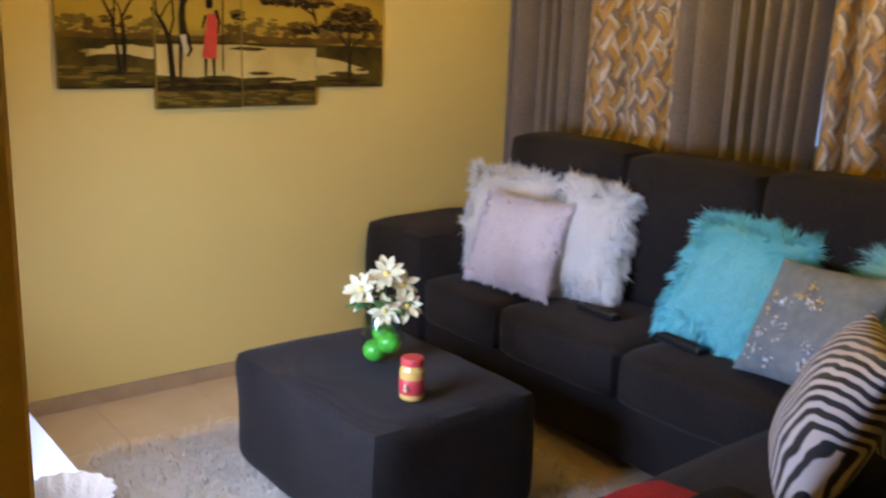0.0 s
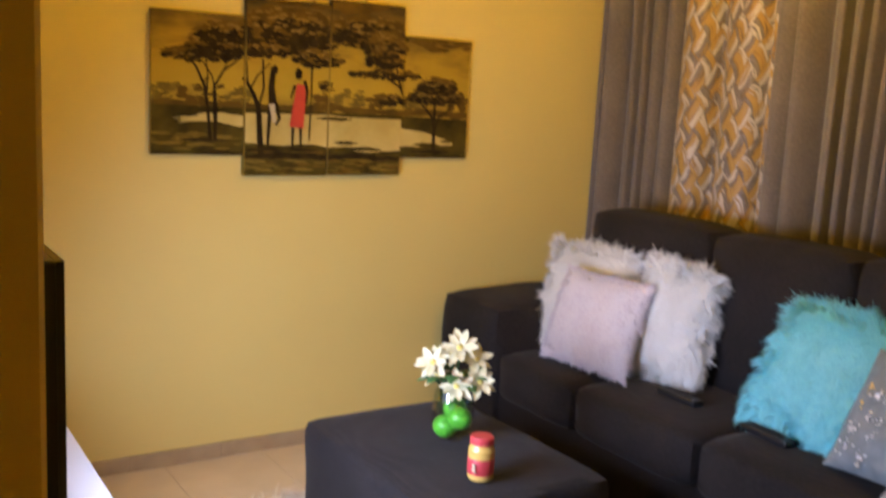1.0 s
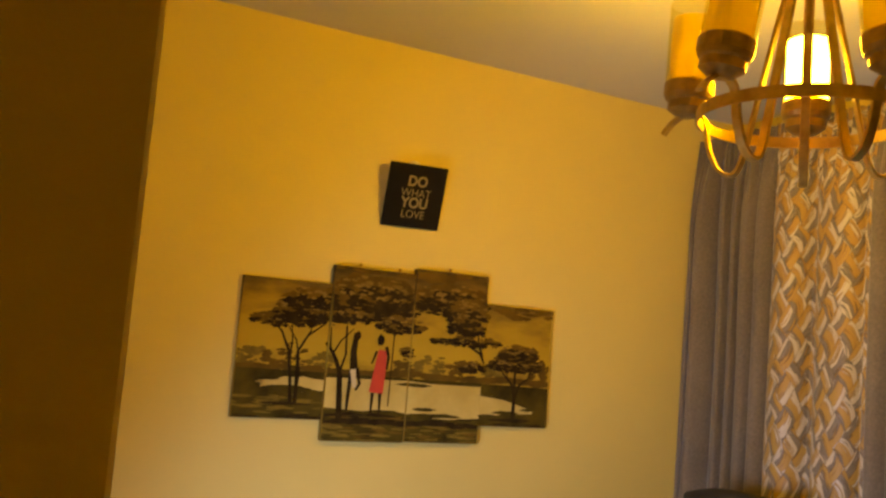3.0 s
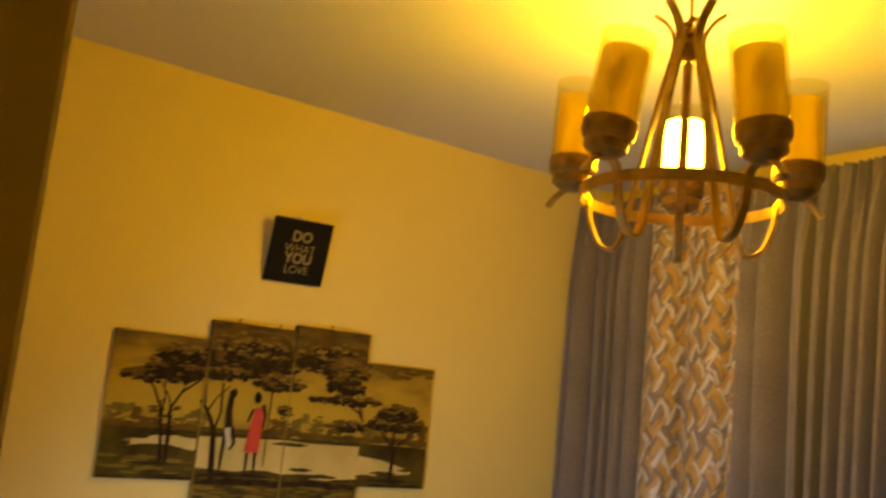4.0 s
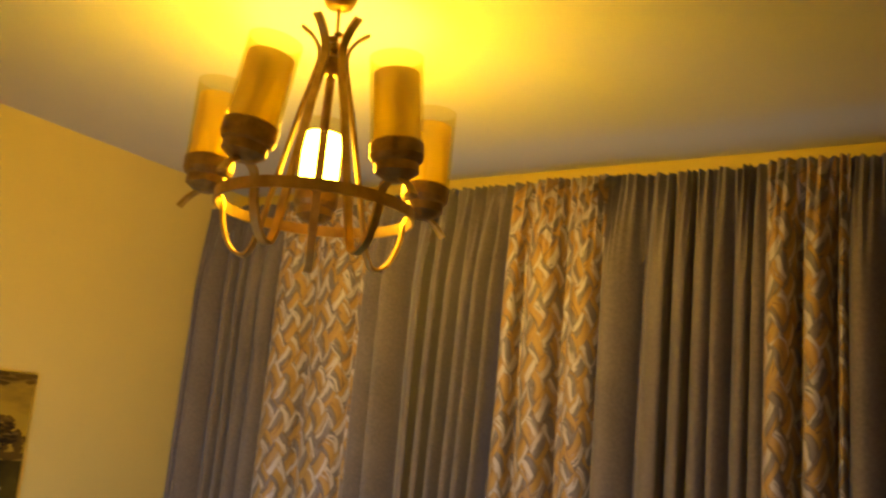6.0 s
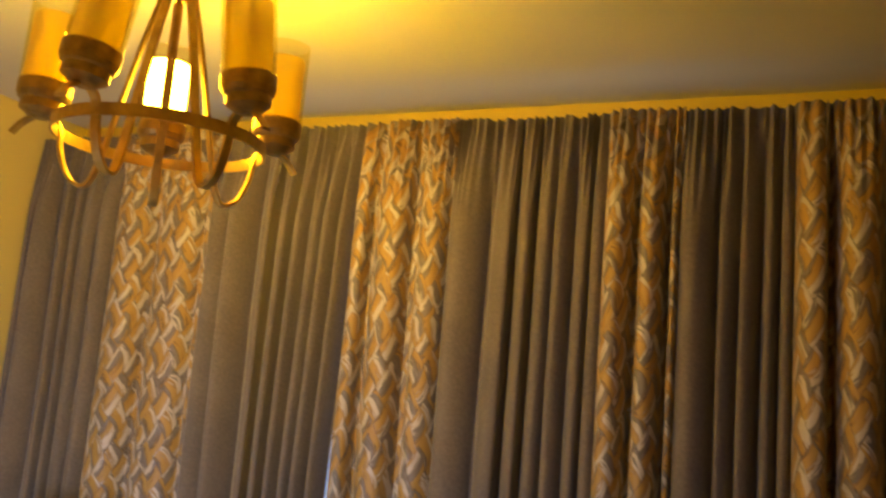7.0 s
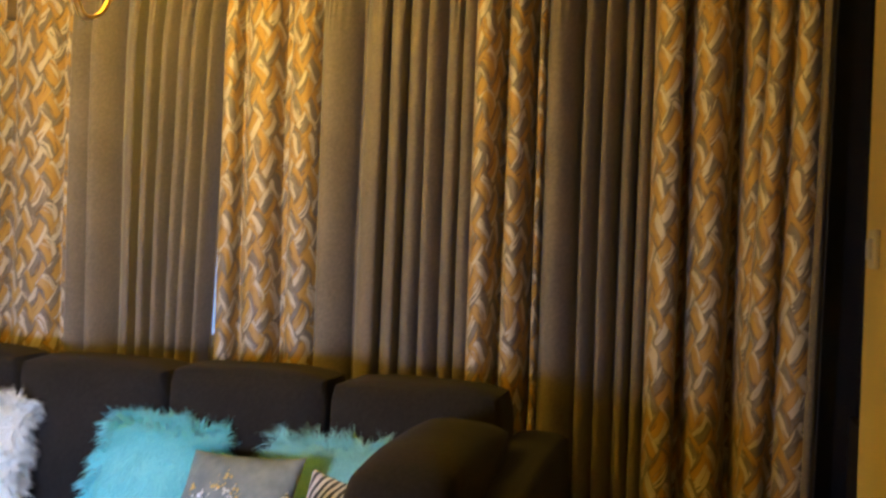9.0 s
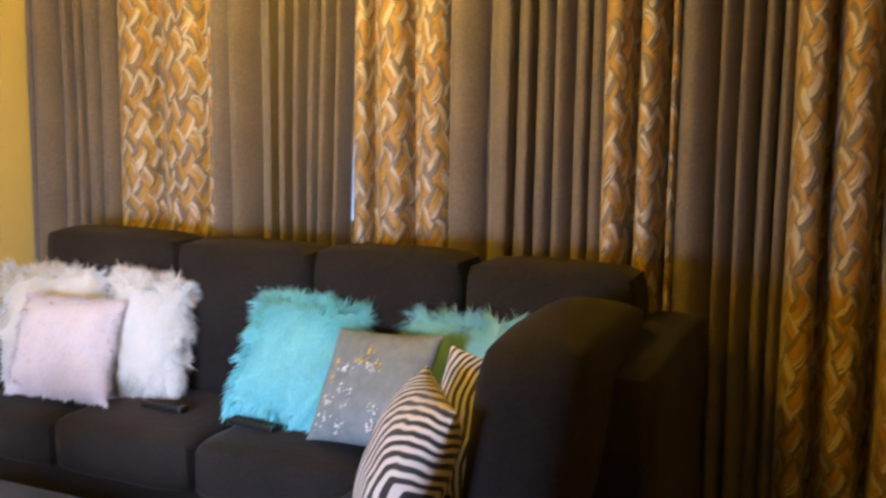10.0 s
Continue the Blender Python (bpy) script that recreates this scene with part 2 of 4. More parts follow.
FUR_MINT = fur("pale_mint_fur", (0.52, 0.87, 0.80), (0.42, 0.78, 0.72), 0.35, 0.3)
FUR_RUG = fur("cream_shag", (0.93, 0.86, 0.71), (0.85, 0.77, 0.61), 0.35, 0.15)
BRASS = surface("aged_brass", (0.68, 0.46, 0.11), (0.48, 0.31, 0.07), 0.34, 0.65, scale=25, grain=200, bump=0.08)
DARK_BRASS = surface("dark_brass", (0.46, 0.29, 0.06), (0.28, 0.17, 0.035), 0.34, 0.5, scale=30, grain=200, bump=0.1)
AMBER = thin_glass("amber_glass", (0.98, 0.95, 0.72), 0.10)
DISH = thin_glass("clear_thin_glass", (0.93, 0.95, 0.93), 0.08)
CREAM_GLASS = frosted("frosted_cream_sleeve", (0.98, 0.84, 0.35), 0.2)
OPAL = frosted("opal_bulb_glass", (0.95, 0.92, 0.85), 0.1)
LIT = glow("lit_sleeve", (1.0, 0.56, 0.036), GLOW_POWER)
BLACK = surface("black_plastic", (0.012, 0.012, 0.013), rough=0.35, scale=20, bump=0.05)
BLACK_MATT = surface("black_board", (0.010, 0.009, 0.008), rough=0.9, scale=20, bump=0.05, gloss=0.15)
SCREEN = glow("screen_glow", SCREEN_COLOUR, 3.0)
WHITE_GLOSS = surface("white_lacquer", (0.52, 0.52, 0.52), (0.48, 0.48, 0.48), 0.3, scale=3, bump=0.02)
WHITE_PLASTIC = surface("white_plastic", (0.74, 0.72, 0.66), rough=0.35, bump=0.02)
GLASS = clear("clear_glass", (0.95, 0.98, 0.97))
STEEL = surface("dark_painted_steel", (0.022, 0.020, 0.020), rough=0.4, metal=0.3, scale=15)
PETAL = surface("cream_petal", (0.64, 0.58, 0.37), (0.52, 0.47, 0.24), 0.6, scale=40, bump=0.1)
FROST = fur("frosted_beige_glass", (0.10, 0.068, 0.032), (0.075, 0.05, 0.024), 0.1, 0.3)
PISTIL = surface("yellow_pistil", (0.62, 0.48, 0.10), rough=0.7)
LEAF = surface("green_leaf", (0.06, 0.17, 0.05), (0.035, 0.10, 0.03), 0.5, scale=40)
LIME = surface("green_fruit", (0.13, 0.50, 0.04), (0.09, 0.38, 0.03), 0.3, scale=25, grain=250, bump=0.1)


# ---- building helpers ----
BASES = {}


def thing(name, x, y, z, label, category, group="", kind=""):
    ob = new(name)
    ob.location = (x, y, z)
    ob.empty_display_size = 0.1
    BASES[ob] = Vector((x, y, z))
    return tagged(ob, label, category, group, kind)


def solid(name, bm, mat, smooth=False):
    mesh = bpy.data.meshes.new(name)
    bmesh.ops.recalc_face_normals(bm, faces=bm.faces)
    bm.to_mesh(mesh)
    bm.free()
    for m in mat if isinstance(mat, (list, tuple)) else (mat,):
        mesh.materials.append(m)
    if smooth:
        for p in mesh.polygons:
            p.use_smooth = True
        mesh.set_sharp_from_angle(angle=radians(50))
    return new(name, mesh)


def part(name, bm, mat, parent, label="", smooth=False):
    """A mesh of its own under a thing; the bmesh is in world metres unless the thing has no base."""
    base = BASES.get(parent)
    if base is not None:
        bmesh.ops.translate(bm, verts=bm.verts, vec=-base)
    ob = solid(name, bm, mat, smooth)
    ob.parent = parent
    if base is not None:
        BASES[ob] = base
    if label:
        ob["label"] = label
    return ob


def add_box(bm, x0, x1, y0, y1, z0, z1, bevel=0.0, seg=2):
    made = bmesh.ops.create_cube(bm, size=1.0)["verts"]
    for v in made:
        v.co = Vector(((x0 + x1) / 2 + v.co.x * (x1 - x0), (y0 + y1) / 2 + v.co.y * (y1 - y0), (z0 + z1) / 2 + v.co.z * (z1 - z0)))
    if bevel:
        edges = list({e for v in made for e in v.link_edges})
        bmesh.ops.bevel(bm, geom=edges, offset=bevel, segments=seg, profile=0.5, affect="EDGES")
    return bm


def box(*a, **k):
    return add_box(bmesh.new(), *a, **k)


def stuffed(x0, x1, y0, y1, z0, z1, puff=(0, 0, 0), power=7.0, n=9, seed=0, lean=0.0):
    """An upholstered block: rounded edges, faces that swell, slight unevenness."""
    bm = bmesh.new()
    bmesh.ops.create_cube(bm, size=2.0)
    bmesh.ops.subdivide_edges(bm, edges=bm.edges, cuts=n, use_grid_fill=True)
    half = Vector(((x1 - x0) / 2, (y1 - y0) / 2, (z1 - z0) / 2))
    mid = Vector(((x1 + x0) / 2, (y1 + y0) / 2, (z1 + z0) / 2))
    for v in bm.verts:
        p = v.co.copy()
        # rounding by a constant radius: the outer shell follows a power norm
        k = max(abs(c) for c in p) / (sum(abs(c) ** power for c in p) ** (1 / power) or 1)
        q = p * (0.35 + 0.65 * k)
        swell = [(1 - p.y**2) * (1 - p.z**2), (1 - p.x**2) * (1 - p.z**2), (1 - p.x**2) * (1 - p.y**2)]
        w = Vector((q.x * half.x + puff[0] * swell[0] * p.x, q.y * half.y + puff[1] * swell[1] * p.y, q.z * half.z + puff[2] * swell[2] * p.z))
        w.x += lean * p.z
        w += noise.noise_vector(Vector((w.x * 6 + seed, w.y * 6, w.z * 6))) * 0.006
        v.co = mid + w
    return bm


def lathe(profile, x, y, z, seg=32, closed=True):
    """A turned shape from rows of radius and height."""
    bm = bmesh.new()
    rings = []
    for r, h in profile:
        rings.append([bm.verts.new((x + r * math.cos(a), y + r * math.sin(a), z + h)) for a in (2 * math.pi * k / seg for k in range(seg))])
    for a, b in zip(rings, rings[1:]):
        for k in range(seg):
            bm.faces.new((a[k], a[(k + 1) % seg], b[(k + 1) % seg], b[k]))
    if closed and profile[0][0] > 1e-4:
        bm.faces.new(rings[0][::-1])
    if closed and profile[-1][0] > 1e-4:
        bm.faces.new(rings[-1])
    bmesh.ops.remove_doubles(bm, verts=bm.verts, dist=1e-6)
    return bm


def bar(points, width, thick, side, steps=6):
    """A flat bar swept along a smooth line; side is the direction of its width."""
    pts = [Vector(p) for p in points]
    line = []
    for k in range(len(pts) - 1):
        p0, p1, p2, p3 = pts[max(k - 1, 0)], pts[k], pts[k + 1], pts[min(k + 2, len(pts) - 1)]
        for s in range(steps):
            t = s / steps
            line.append(0.5 * (2 * p1 + (p2 - p0) * t + (2 * p0 - 5 * p1 + 4 * p2 - p3) * t * t + (3 * p1 - p0 - 3 * p2 + p3) * t**3))
    line.append(pts[-1])
    bm, rows, side = bmesh.new(), [], Vector(side).normalized()
    for k, p in enumerate(line):
        d = (line[min(k + 1, len(line) - 1)] - line[max(k - 1, 0)]).normalized()
        up = d.cross(side).normalized()
        rows.append([bm.verts.new(p + side * a * width / 2 + up * b * thick / 2) for a, b in ((1, 0.7), (0.8, 1), (-0.8, 1), (-1, 0.7), (-1, -0.7), (-0.8, -1), (0.8, -1), (1, -0.7))])
    for a, b in zip(rows, rows[1:]):
        for k in range(8):
            bm.faces.new((a[k], a[(k + 1) % 8], b[(k + 1) % 8], b[k]))
    bm.faces.new(rows[0][::-1])
    bm.faces.new(rows[-1])
    return bm


def structure(name, bm, mat, label, smooth=False):
    return tagged(solid(name, bm, mat, smooth), label, kind="structure")


# ---- the room's shell ----
T = 0.2
structure("floor", box(-3.66, 1.6, -2.6, 3.62, -0.12, -0.006), GROUT, "beige tiled living room floor with dark joints")
structure("ceiling", box(-3.66, 1.6, -2.6, 3.62, CEILING, CEILING + 0.15), CEIL, "smooth white painted ceiling above the chandelier")
structure("wall_west", box(WEST - T, WEST, -2.6, NORTH + T, 0, CEILING), WALL, "cream painted wall with pictures hung on it")
# the window wall, with its opening behind the curtains
bm = box(WEST, -2.75, NORTH, NORTH + T, 0, CEILING)
add_box(bm, -2.75, -0.35, NORTH, NORTH + T, 0, 1.0)
add_box(bm, -2.75, -0.35, NORTH, NORTH + T, 2.5, CEILING)
add_box(bm, -0.35, 1.6, NORTH, NORTH + T, 0, CEILING)
structure("wall_north", bm, WALL, "cream painted window wall behind the curtains")
# the wall behind the television, which ends at the passage
structure("wall_south", box(WEST, -0.62, SOUTH - T, SOUTH, 0, CEILING, bevel=0.004, seg=1), WALL, "cream painted wall that ends at the open passage")
# the east wall with the opening of the entrance door
DOOR_S, DOOR_N = 2.29, 3.02
bm = box(EAST, EAST + T, -2.6, DOOR_S, 0, CEILING, bevel=0.004, seg=1)
add_box(bm, EAST, EAST + T, DOOR_N, NORTH, 0, CEILING)
add_box(bm, EAST, EAST + T, DOOR_S, DOOR_N, 2.62, CEILING)
structure("wall_east", bm, WALL, "cream painted wall beside the entrance door")
structure("wall_passage_south", box(WEST, 1.6, -2.8, -2.6, 0, CEILING), WALL, "cream painted wall closing the passage")
structure("wall_porch", box(1.4, 1.6, -2.6, NORTH, 0, CEILING), WALL, "plain wall outside the entrance door")

# window in the north wall
window = tagged(new("window_1"), "white-framed window hidden behind the drawn curtains", kind="structure")
window.location = (-1.55, NORTH + 0.1, 1.0)
BASES[window] = Vector(window.location)
for x in (-2.73, -1.55, -0.37):
    part("window_frame", box(x - 0.025, x + 0.025, NORTH + 0.07, NORTH + 0.12, 1.0, 2.5), WHITE_PLASTIC, window)
for z in (1.025, 2.475):
    part("window_frame", box(-2.75, -0.35, NORTH + 0.07, NORTH + 0.12, z - 0.024, z + 0.024), WHITE_PLASTIC, window)
for a, b in ((-2.70, -1.58), (-1.52, -0.40)):
    pane = part("pane", box(a, b, NORTH + 0.09, NORTH + 0.096, 1.05, 2.45), GLASS, window)
    pane.visible_shadow = False

structure("backdrop", box(-5.0, 2.5, 5.0, 5.05, -0.5, 4.5), glow("dusk_sky_glow", (0.34, 0.48, 1.0), 3.0), "blue dusk beyond the window")

# entrance door: dark steel frame with narrow glazing
door = tagged(new("door_1"), "dark steel entrance door with narrow glass panes", kind="structure")
door.location = (EAST + 0.1, 2.55, 0)
BASES[door] = Vector(door.location)
part("door_frame", box(EAST + 0.05, EAST + 0.16, DOOR_S + 0.001, DOOR_S + 0.06, 0, 2.62), STEEL, door)
part("door_frame", box(EAST - 0.012, EAST + T + 0.01, DOOR_N - 0.06, DOOR_N - 0.001, 0, 2.619), STEEL, door)
part("door_frame", box(EAST + 0.05, EAST + 0.16, DOOR_S + 0.06, DOOR_N - 0.06, 2.54, 2.62), STEEL, door)
part("leaf", box(EAST + 0.08, EAST + 0.13, DOOR_S + 0.062, DOOR_N - 0.062, 0.01, 1.0), STEEL, door)
part("pane", box(EAST + 0.10, EAST + 0.106, DOOR_S + 0.062, DOOR_N - 0.062, 1.0, 2.54), GLASS, door)
part("mullion", box(EAST + 0.085, EAST + 0.125, 2.62, 2.65, 1.0, 2.54), STEEL, door)

# light switch on the east wall
sw = thing("light_switch", EAST, 2.16, 1.5, "white plastic light switch on the cream wall", "light switch")
part("plate", box(EAST - 0.012, EAST, 2.12, 2.20, 1.455, 1.54, bevel=0.004), WHITE_PLASTIC, sw)
part("rocker", box(EAST - 0.020, EAST - 0.011, 2.145, 2.175, 1.475, 1.52, bevel=0.003), WHITE_PLASTIC, sw)


# ---- curtains ----
def curtain(name, x0, x1, creases, mat, seed, label, y=CURTAIN_Y, top=CURTAIN_TOP, bottom=0.04, flare=0.0, turn=0.0, lean=0.0, deep=0.066, hump=0.86):
    """A hanging cloth: tight gathers at the heading that open into round folds parted by sharp creases (places from 0 to 1)."""
    rnd = random.Random(seed)
    width = x1 - x0
    nu, nz = max(40, int(width / 0.0036)), 46
    heading = 0.022
    ob = thing(name, (x0 + x1) / 2, y, bottom, label, "curtain", "curtains along the window wall")
    bm = bmesh.new()
    uvs = bm.loops.layers.uv.new("cloth")
    grid, us = [], []
    phase = [rnd.uniform(0, 6.28) for _ in range(4)]
    freq = rnd.uniform(205, 240)
    folds = [(a, b, rnd.uniform(0.75, 1.15), rnd.uniform(-0.35, 0.35)) for a, b in zip(creases, creases[1:])]
    for i in range(nz + 1):
        h = i / nz
        z = bottom + (top + heading - bottom) * h
        row, urow, last, length = [], [], None, 0.0
        near = min(1.0, max(0.0, 1 - (top - z) / 0.4)) ** 1.5
        for j in range(nu + 1):
            s = j / nu
            ss = min(0.9999, max(0.0, s + 0.010 * math.sin(5 * h + phase[0] + 5 * s) * math.sin(math.pi * s)))
            d, skew = 0.0, 0.0
            for a, b, full, hang in folds:
                if a <= ss < b:
                    t = (ss - a) / (b - a)
                    t = t / hump - 0.04
                    round_ = max(0.0, 1 - abs(2 * t - 1) ** 2.6) ** 0.8 if 0 < t < 1 else 0.0
                    d = 1.35 * deep * full * round_ * min(1.3, 0.45 + (b - a) * width / 0.12)
                    skew = hang * round_ * d * 4 * s * (1 - s)
            d *= 1 - near * 0.8
            d += near * 0.019 * math.sin(freq * s * width + phase[1] + 3.4 * math.sin(11 * s * width + phase[2]) + 1.6 * math.sin(29 * s * width + phase[0])) * (0.6 + 0.8 * noise.noise(Vector((s * width * 14, 3.1, seed))) + 0.3)
            d += near * 0.005 * math.sin(freq * 0.47 * s * width + phase[3])
            d += 0.003 * math.sin(41 * s * width + 4 * h + phase[3]) + 0.006 * noise.noise(Vector((s * width * 7, z * 1.6, seed)))
            x = x0 + width * s + flare * (1 - h) * (s - 0.5) + lean * (1 - h) + skew
            dy = 0.035 - d
            z_ = z + (0.009 * noise.noise(Vector((s * width * 22, 7.7, seed))) if i == nz else 0)
            p = Vector((x, dy, z_))
            if turn:
                c = (x0 + x1) / 2
                p = Vector((c + (x - c) * math.cos(turn) - dy * math.sin(turn), (x - c) * math.sin(turn) + dy * math.cos(turn), z_))
            p.y += y
            if last is not None:
                length += (Vector((p.x, p.y, 0)) - Vector((last.x, last.y, 0))).length
            last = p
            row.append(bm.verts.new(p))
            urow.append((length + seed * 0.37, z))
        grid.append(row)
        us.append(urow)
    for i in range(nz):
        for j in range(nu):
            f = bm.faces.new((grid[i][j], grid[i][j + 1], grid[i + 1][j + 1], grid[i + 1][j]))
            for loop, (a, b) in zip(f.loops, ((i, j), (i, j + 1), (i + 1, j + 1), (i + 1, j))):
                loop[uvs].uv = us[nz // 3][b][0], us[a][b][1]
    cloth = part("cloth", bm, mat, ob, smooth=True)
    thick = cloth.modifiers.new("thickness", "SOLIDIFY")
    thick.thickness = 0.002
    return ob


GREY_LABEL, BRAID_LABEL = "grey woven curtain with deep hanging folds", "ochre, white and grey braid-print curtain panel"
curtain("curtain", -3.45, -2.925, (0, 0.14, 0.34, 0.50, 0.62, 0.82, 1), GREY, 1, GREY_LABEL, flare=0.05, deep=0.05, hump=0.72)
curtain("curtain", -2.94, -2.405, (0, 0.42, 0.90, 1), BRAID, 2, BRAID_LABEL, y=CURTAIN_Y - 0.025, deep=0.045)
curtain("curtain", -2.455, -1.77, (0, 0.20, 0.36, 0.50, 0.61, 0.71, 0.81, 0.91, 1), GREY, 3, GREY_LABEL, flare=-0.10, lean=-0.036, hump=0.84)
curtain("curtain", -1.775, -1.375, (0, 0.22, 0.66, 1), BRAID, 4, BRAID_LABEL, y=CURTAIN_Y - 0.025, flare=0.05, deep=0.05)
curtain("curtain", -1.40, -0.985, (0, 0.40, 0.64, 0.82, 1), GREY, 5, GREY_LABEL, flare=-0.02, lean=-0.012, deep=0.046, hump=0.92)
curtain("curtain", -0.995, -0.80, (0, 0.38, 0.70, 1), GREY, 11, GREY_LABEL, flare=0.01, lean=-0.006, deep=0.046, hump=0.92)
curtain("curtain", -0.815, -0.55, (0, 0.46, 0.88, 1), BRAID, 6, BRAID_LABEL, y=CURTAIN_Y - 0.025, deep=0.06)
curtain("curtain", -0.575, -0.19, (0, 0.40, 0.56, 0.72, 0.86, 1), GREY, 7, GREY_LABEL, deep=0.06, hump=0.86)
curtain("curtain", -0.205, 0.20, (0, 0.28, 0.70, 1), BRAID, 8, BRAID_LABEL, y=CURTAIN_Y - 0.025, deep=0.08)
curtain("curtain", 0.155, 0.31, (0, 0.45, 1), BRAID, 9, "ochre braid-print curtain panel hung beside the entrance door", y=2.90, top=2.69, turn=-0.3, flare=0.09, lean=-0.055, deep=0.035)
curtain("curtain", 0.285, 0.325, (0, 1), GREY, 10, "narrow grey curtain edge beside the entrance door", y=2.86, top=2.69, turn=-0.3, lean=-0.03, deep=0.02)

rail = thing("curtain_rail", -1.6, CURTAIN_Y + 0.02, CURTAIN_TOP, "slim dark metal curtain rail threaded through the headings", "curtain rail")
part("rod", bar([(-3.45, CURTAIN_Y + 0.062, CURTAIN_TOP), (-1.6, CURTAIN_Y + 0.062, CURTAIN_TOP), (0.3, CURTAIN_Y + 0.062, CURTAIN_TOP)], 0.014, 0.014, (0, 1, 0), 2), DARK_BRASS, rail)
for x in (-3.2, -1.6, 0.1):
    part("bracket", box(x - 0.012, x + 0.012, CURTAIN_Y + 0.07, NORTH, CURTAIN_TOP - 0.01, CURTAIN_TOP + 0.01), DARK_BRASS, rail)


# ---- corner sofa ----
sofa = thing("corner_sofa", -1.9, 2.6, 0, "charcoal fabric corner sofa with loose back cushions", "sofa")
part("base", box(-3.42, -0.43, 2.30, 3.04, 0.05, 0.30, bevel=0.02), SOFA, sofa)
part("base", box(-1.26, -0.43, 1.32, 2.30, 0.05, 0.30, bevel=0.02), SOFA, sofa)
part("back_frame", stuffed(-2.98, -0.42, 2.86, 3.05, 0.28, 0.84, (0, 0, 0.01), 9, seed=1), SOFA, sofa, smooth=True)
part("back_frame", stuffed(-0.60, -0.42, 2.12, 3.04, 0.05, 0.875, (0.005, 0, 0.012), 10, seed=2), SOFA, sofa, smooth=True)
part("arm", stuffed(-3.41, -2.98, 2.25, 3.05, 0.05, 0.635, (0.01, 0.01, 0.018), 8, seed=3), SOFA, sofa, smooth=True)
for k, (a, b) in enumerate(((-2.955, -2.495), (-2.49, -1.905), (-1.90, -1.275))):
    part("seat_cushion", stuffed(a, b, 2.245, 2.88, 0.27, 0.455, (0.006, 0.012, 0.02), 8, seed=5 + k), SOFA, sofa, smooth=True)
part("seat_cushion", stuffed(-1.27, -0.43, 1.31, 2.88, 0.27, 0.455, (0.006, 0.01, 0.018), 8, seed=11), SOFA, sofa, smooth=True)
for k, (a, b) in enumerate(((-2.96, -2.315), (-2.31, -1.727), (-1.722, -1.153), (-1.148, -0.59))):
    part("back_cushion", stuffed(a, b, 2.70, 2.93, 0.44, 1.04 - 0.01 * (k % 2), (0.004, 0.045, 0.012), 8.5, seed=20 + k), SOFA, sofa, smooth=True)
part("back_cushion", stuffed(-0.83, -0.56, 1.90, 2.62, 0.44, 0.975, (0.03, 0.02, 0.03), 5.5, seed=31, lean=0.03), SOFA, sofa, smooth=True)
for x, y in ((-3.36, 2.36), (-3.36, 2.98), (-1.2, 1.38), (-0.5, 1.38), (-0.5, 2.98)):
    part("foot", lathe([(0.02, 0), (0.028, 0.05)], x, y, 0.0, 12), BLACK, sofa)

# ---- ottoman ----
ottoman = thing("ottoman", -2.24, 1.55, 0, "low charcoal fabric ottoman used as a coffee table", "ottoman")
part("body", stuffed(-2.655, -1.825, 1.255, 1.855, 0.05, 0.425, (0.004, 0.004, 0.010), 11, n=13, seed=41), SOFA, ottoman, smooth=True)
for x, y in ((-2.58, 1.33), (-1.9, 1.33), (-2.58, 1.78), (-1.9, 1.78)):
    part("foot", lathe([(0.018, 0), (0.025, 0.06)], x, y, 0.0, 12), BLACK, ottoman)


# ---- pillows ----
def pillow_point(u, v, w, h, t):
    """A place on the front of a pillow, u and v from -1 to 1."""
    edge = max(0.0, (1 - abs(u) ** 3) * (1 - abs(v) ** 3))
    x = u * w / 2 * (1 - 0.06 * (1 - v * v) * abs(u))
    z = v * h / 2 * (1 - 0.06 * (1 - u * u) * abs(v))
    return x, t / 2 * edge**0.62, z


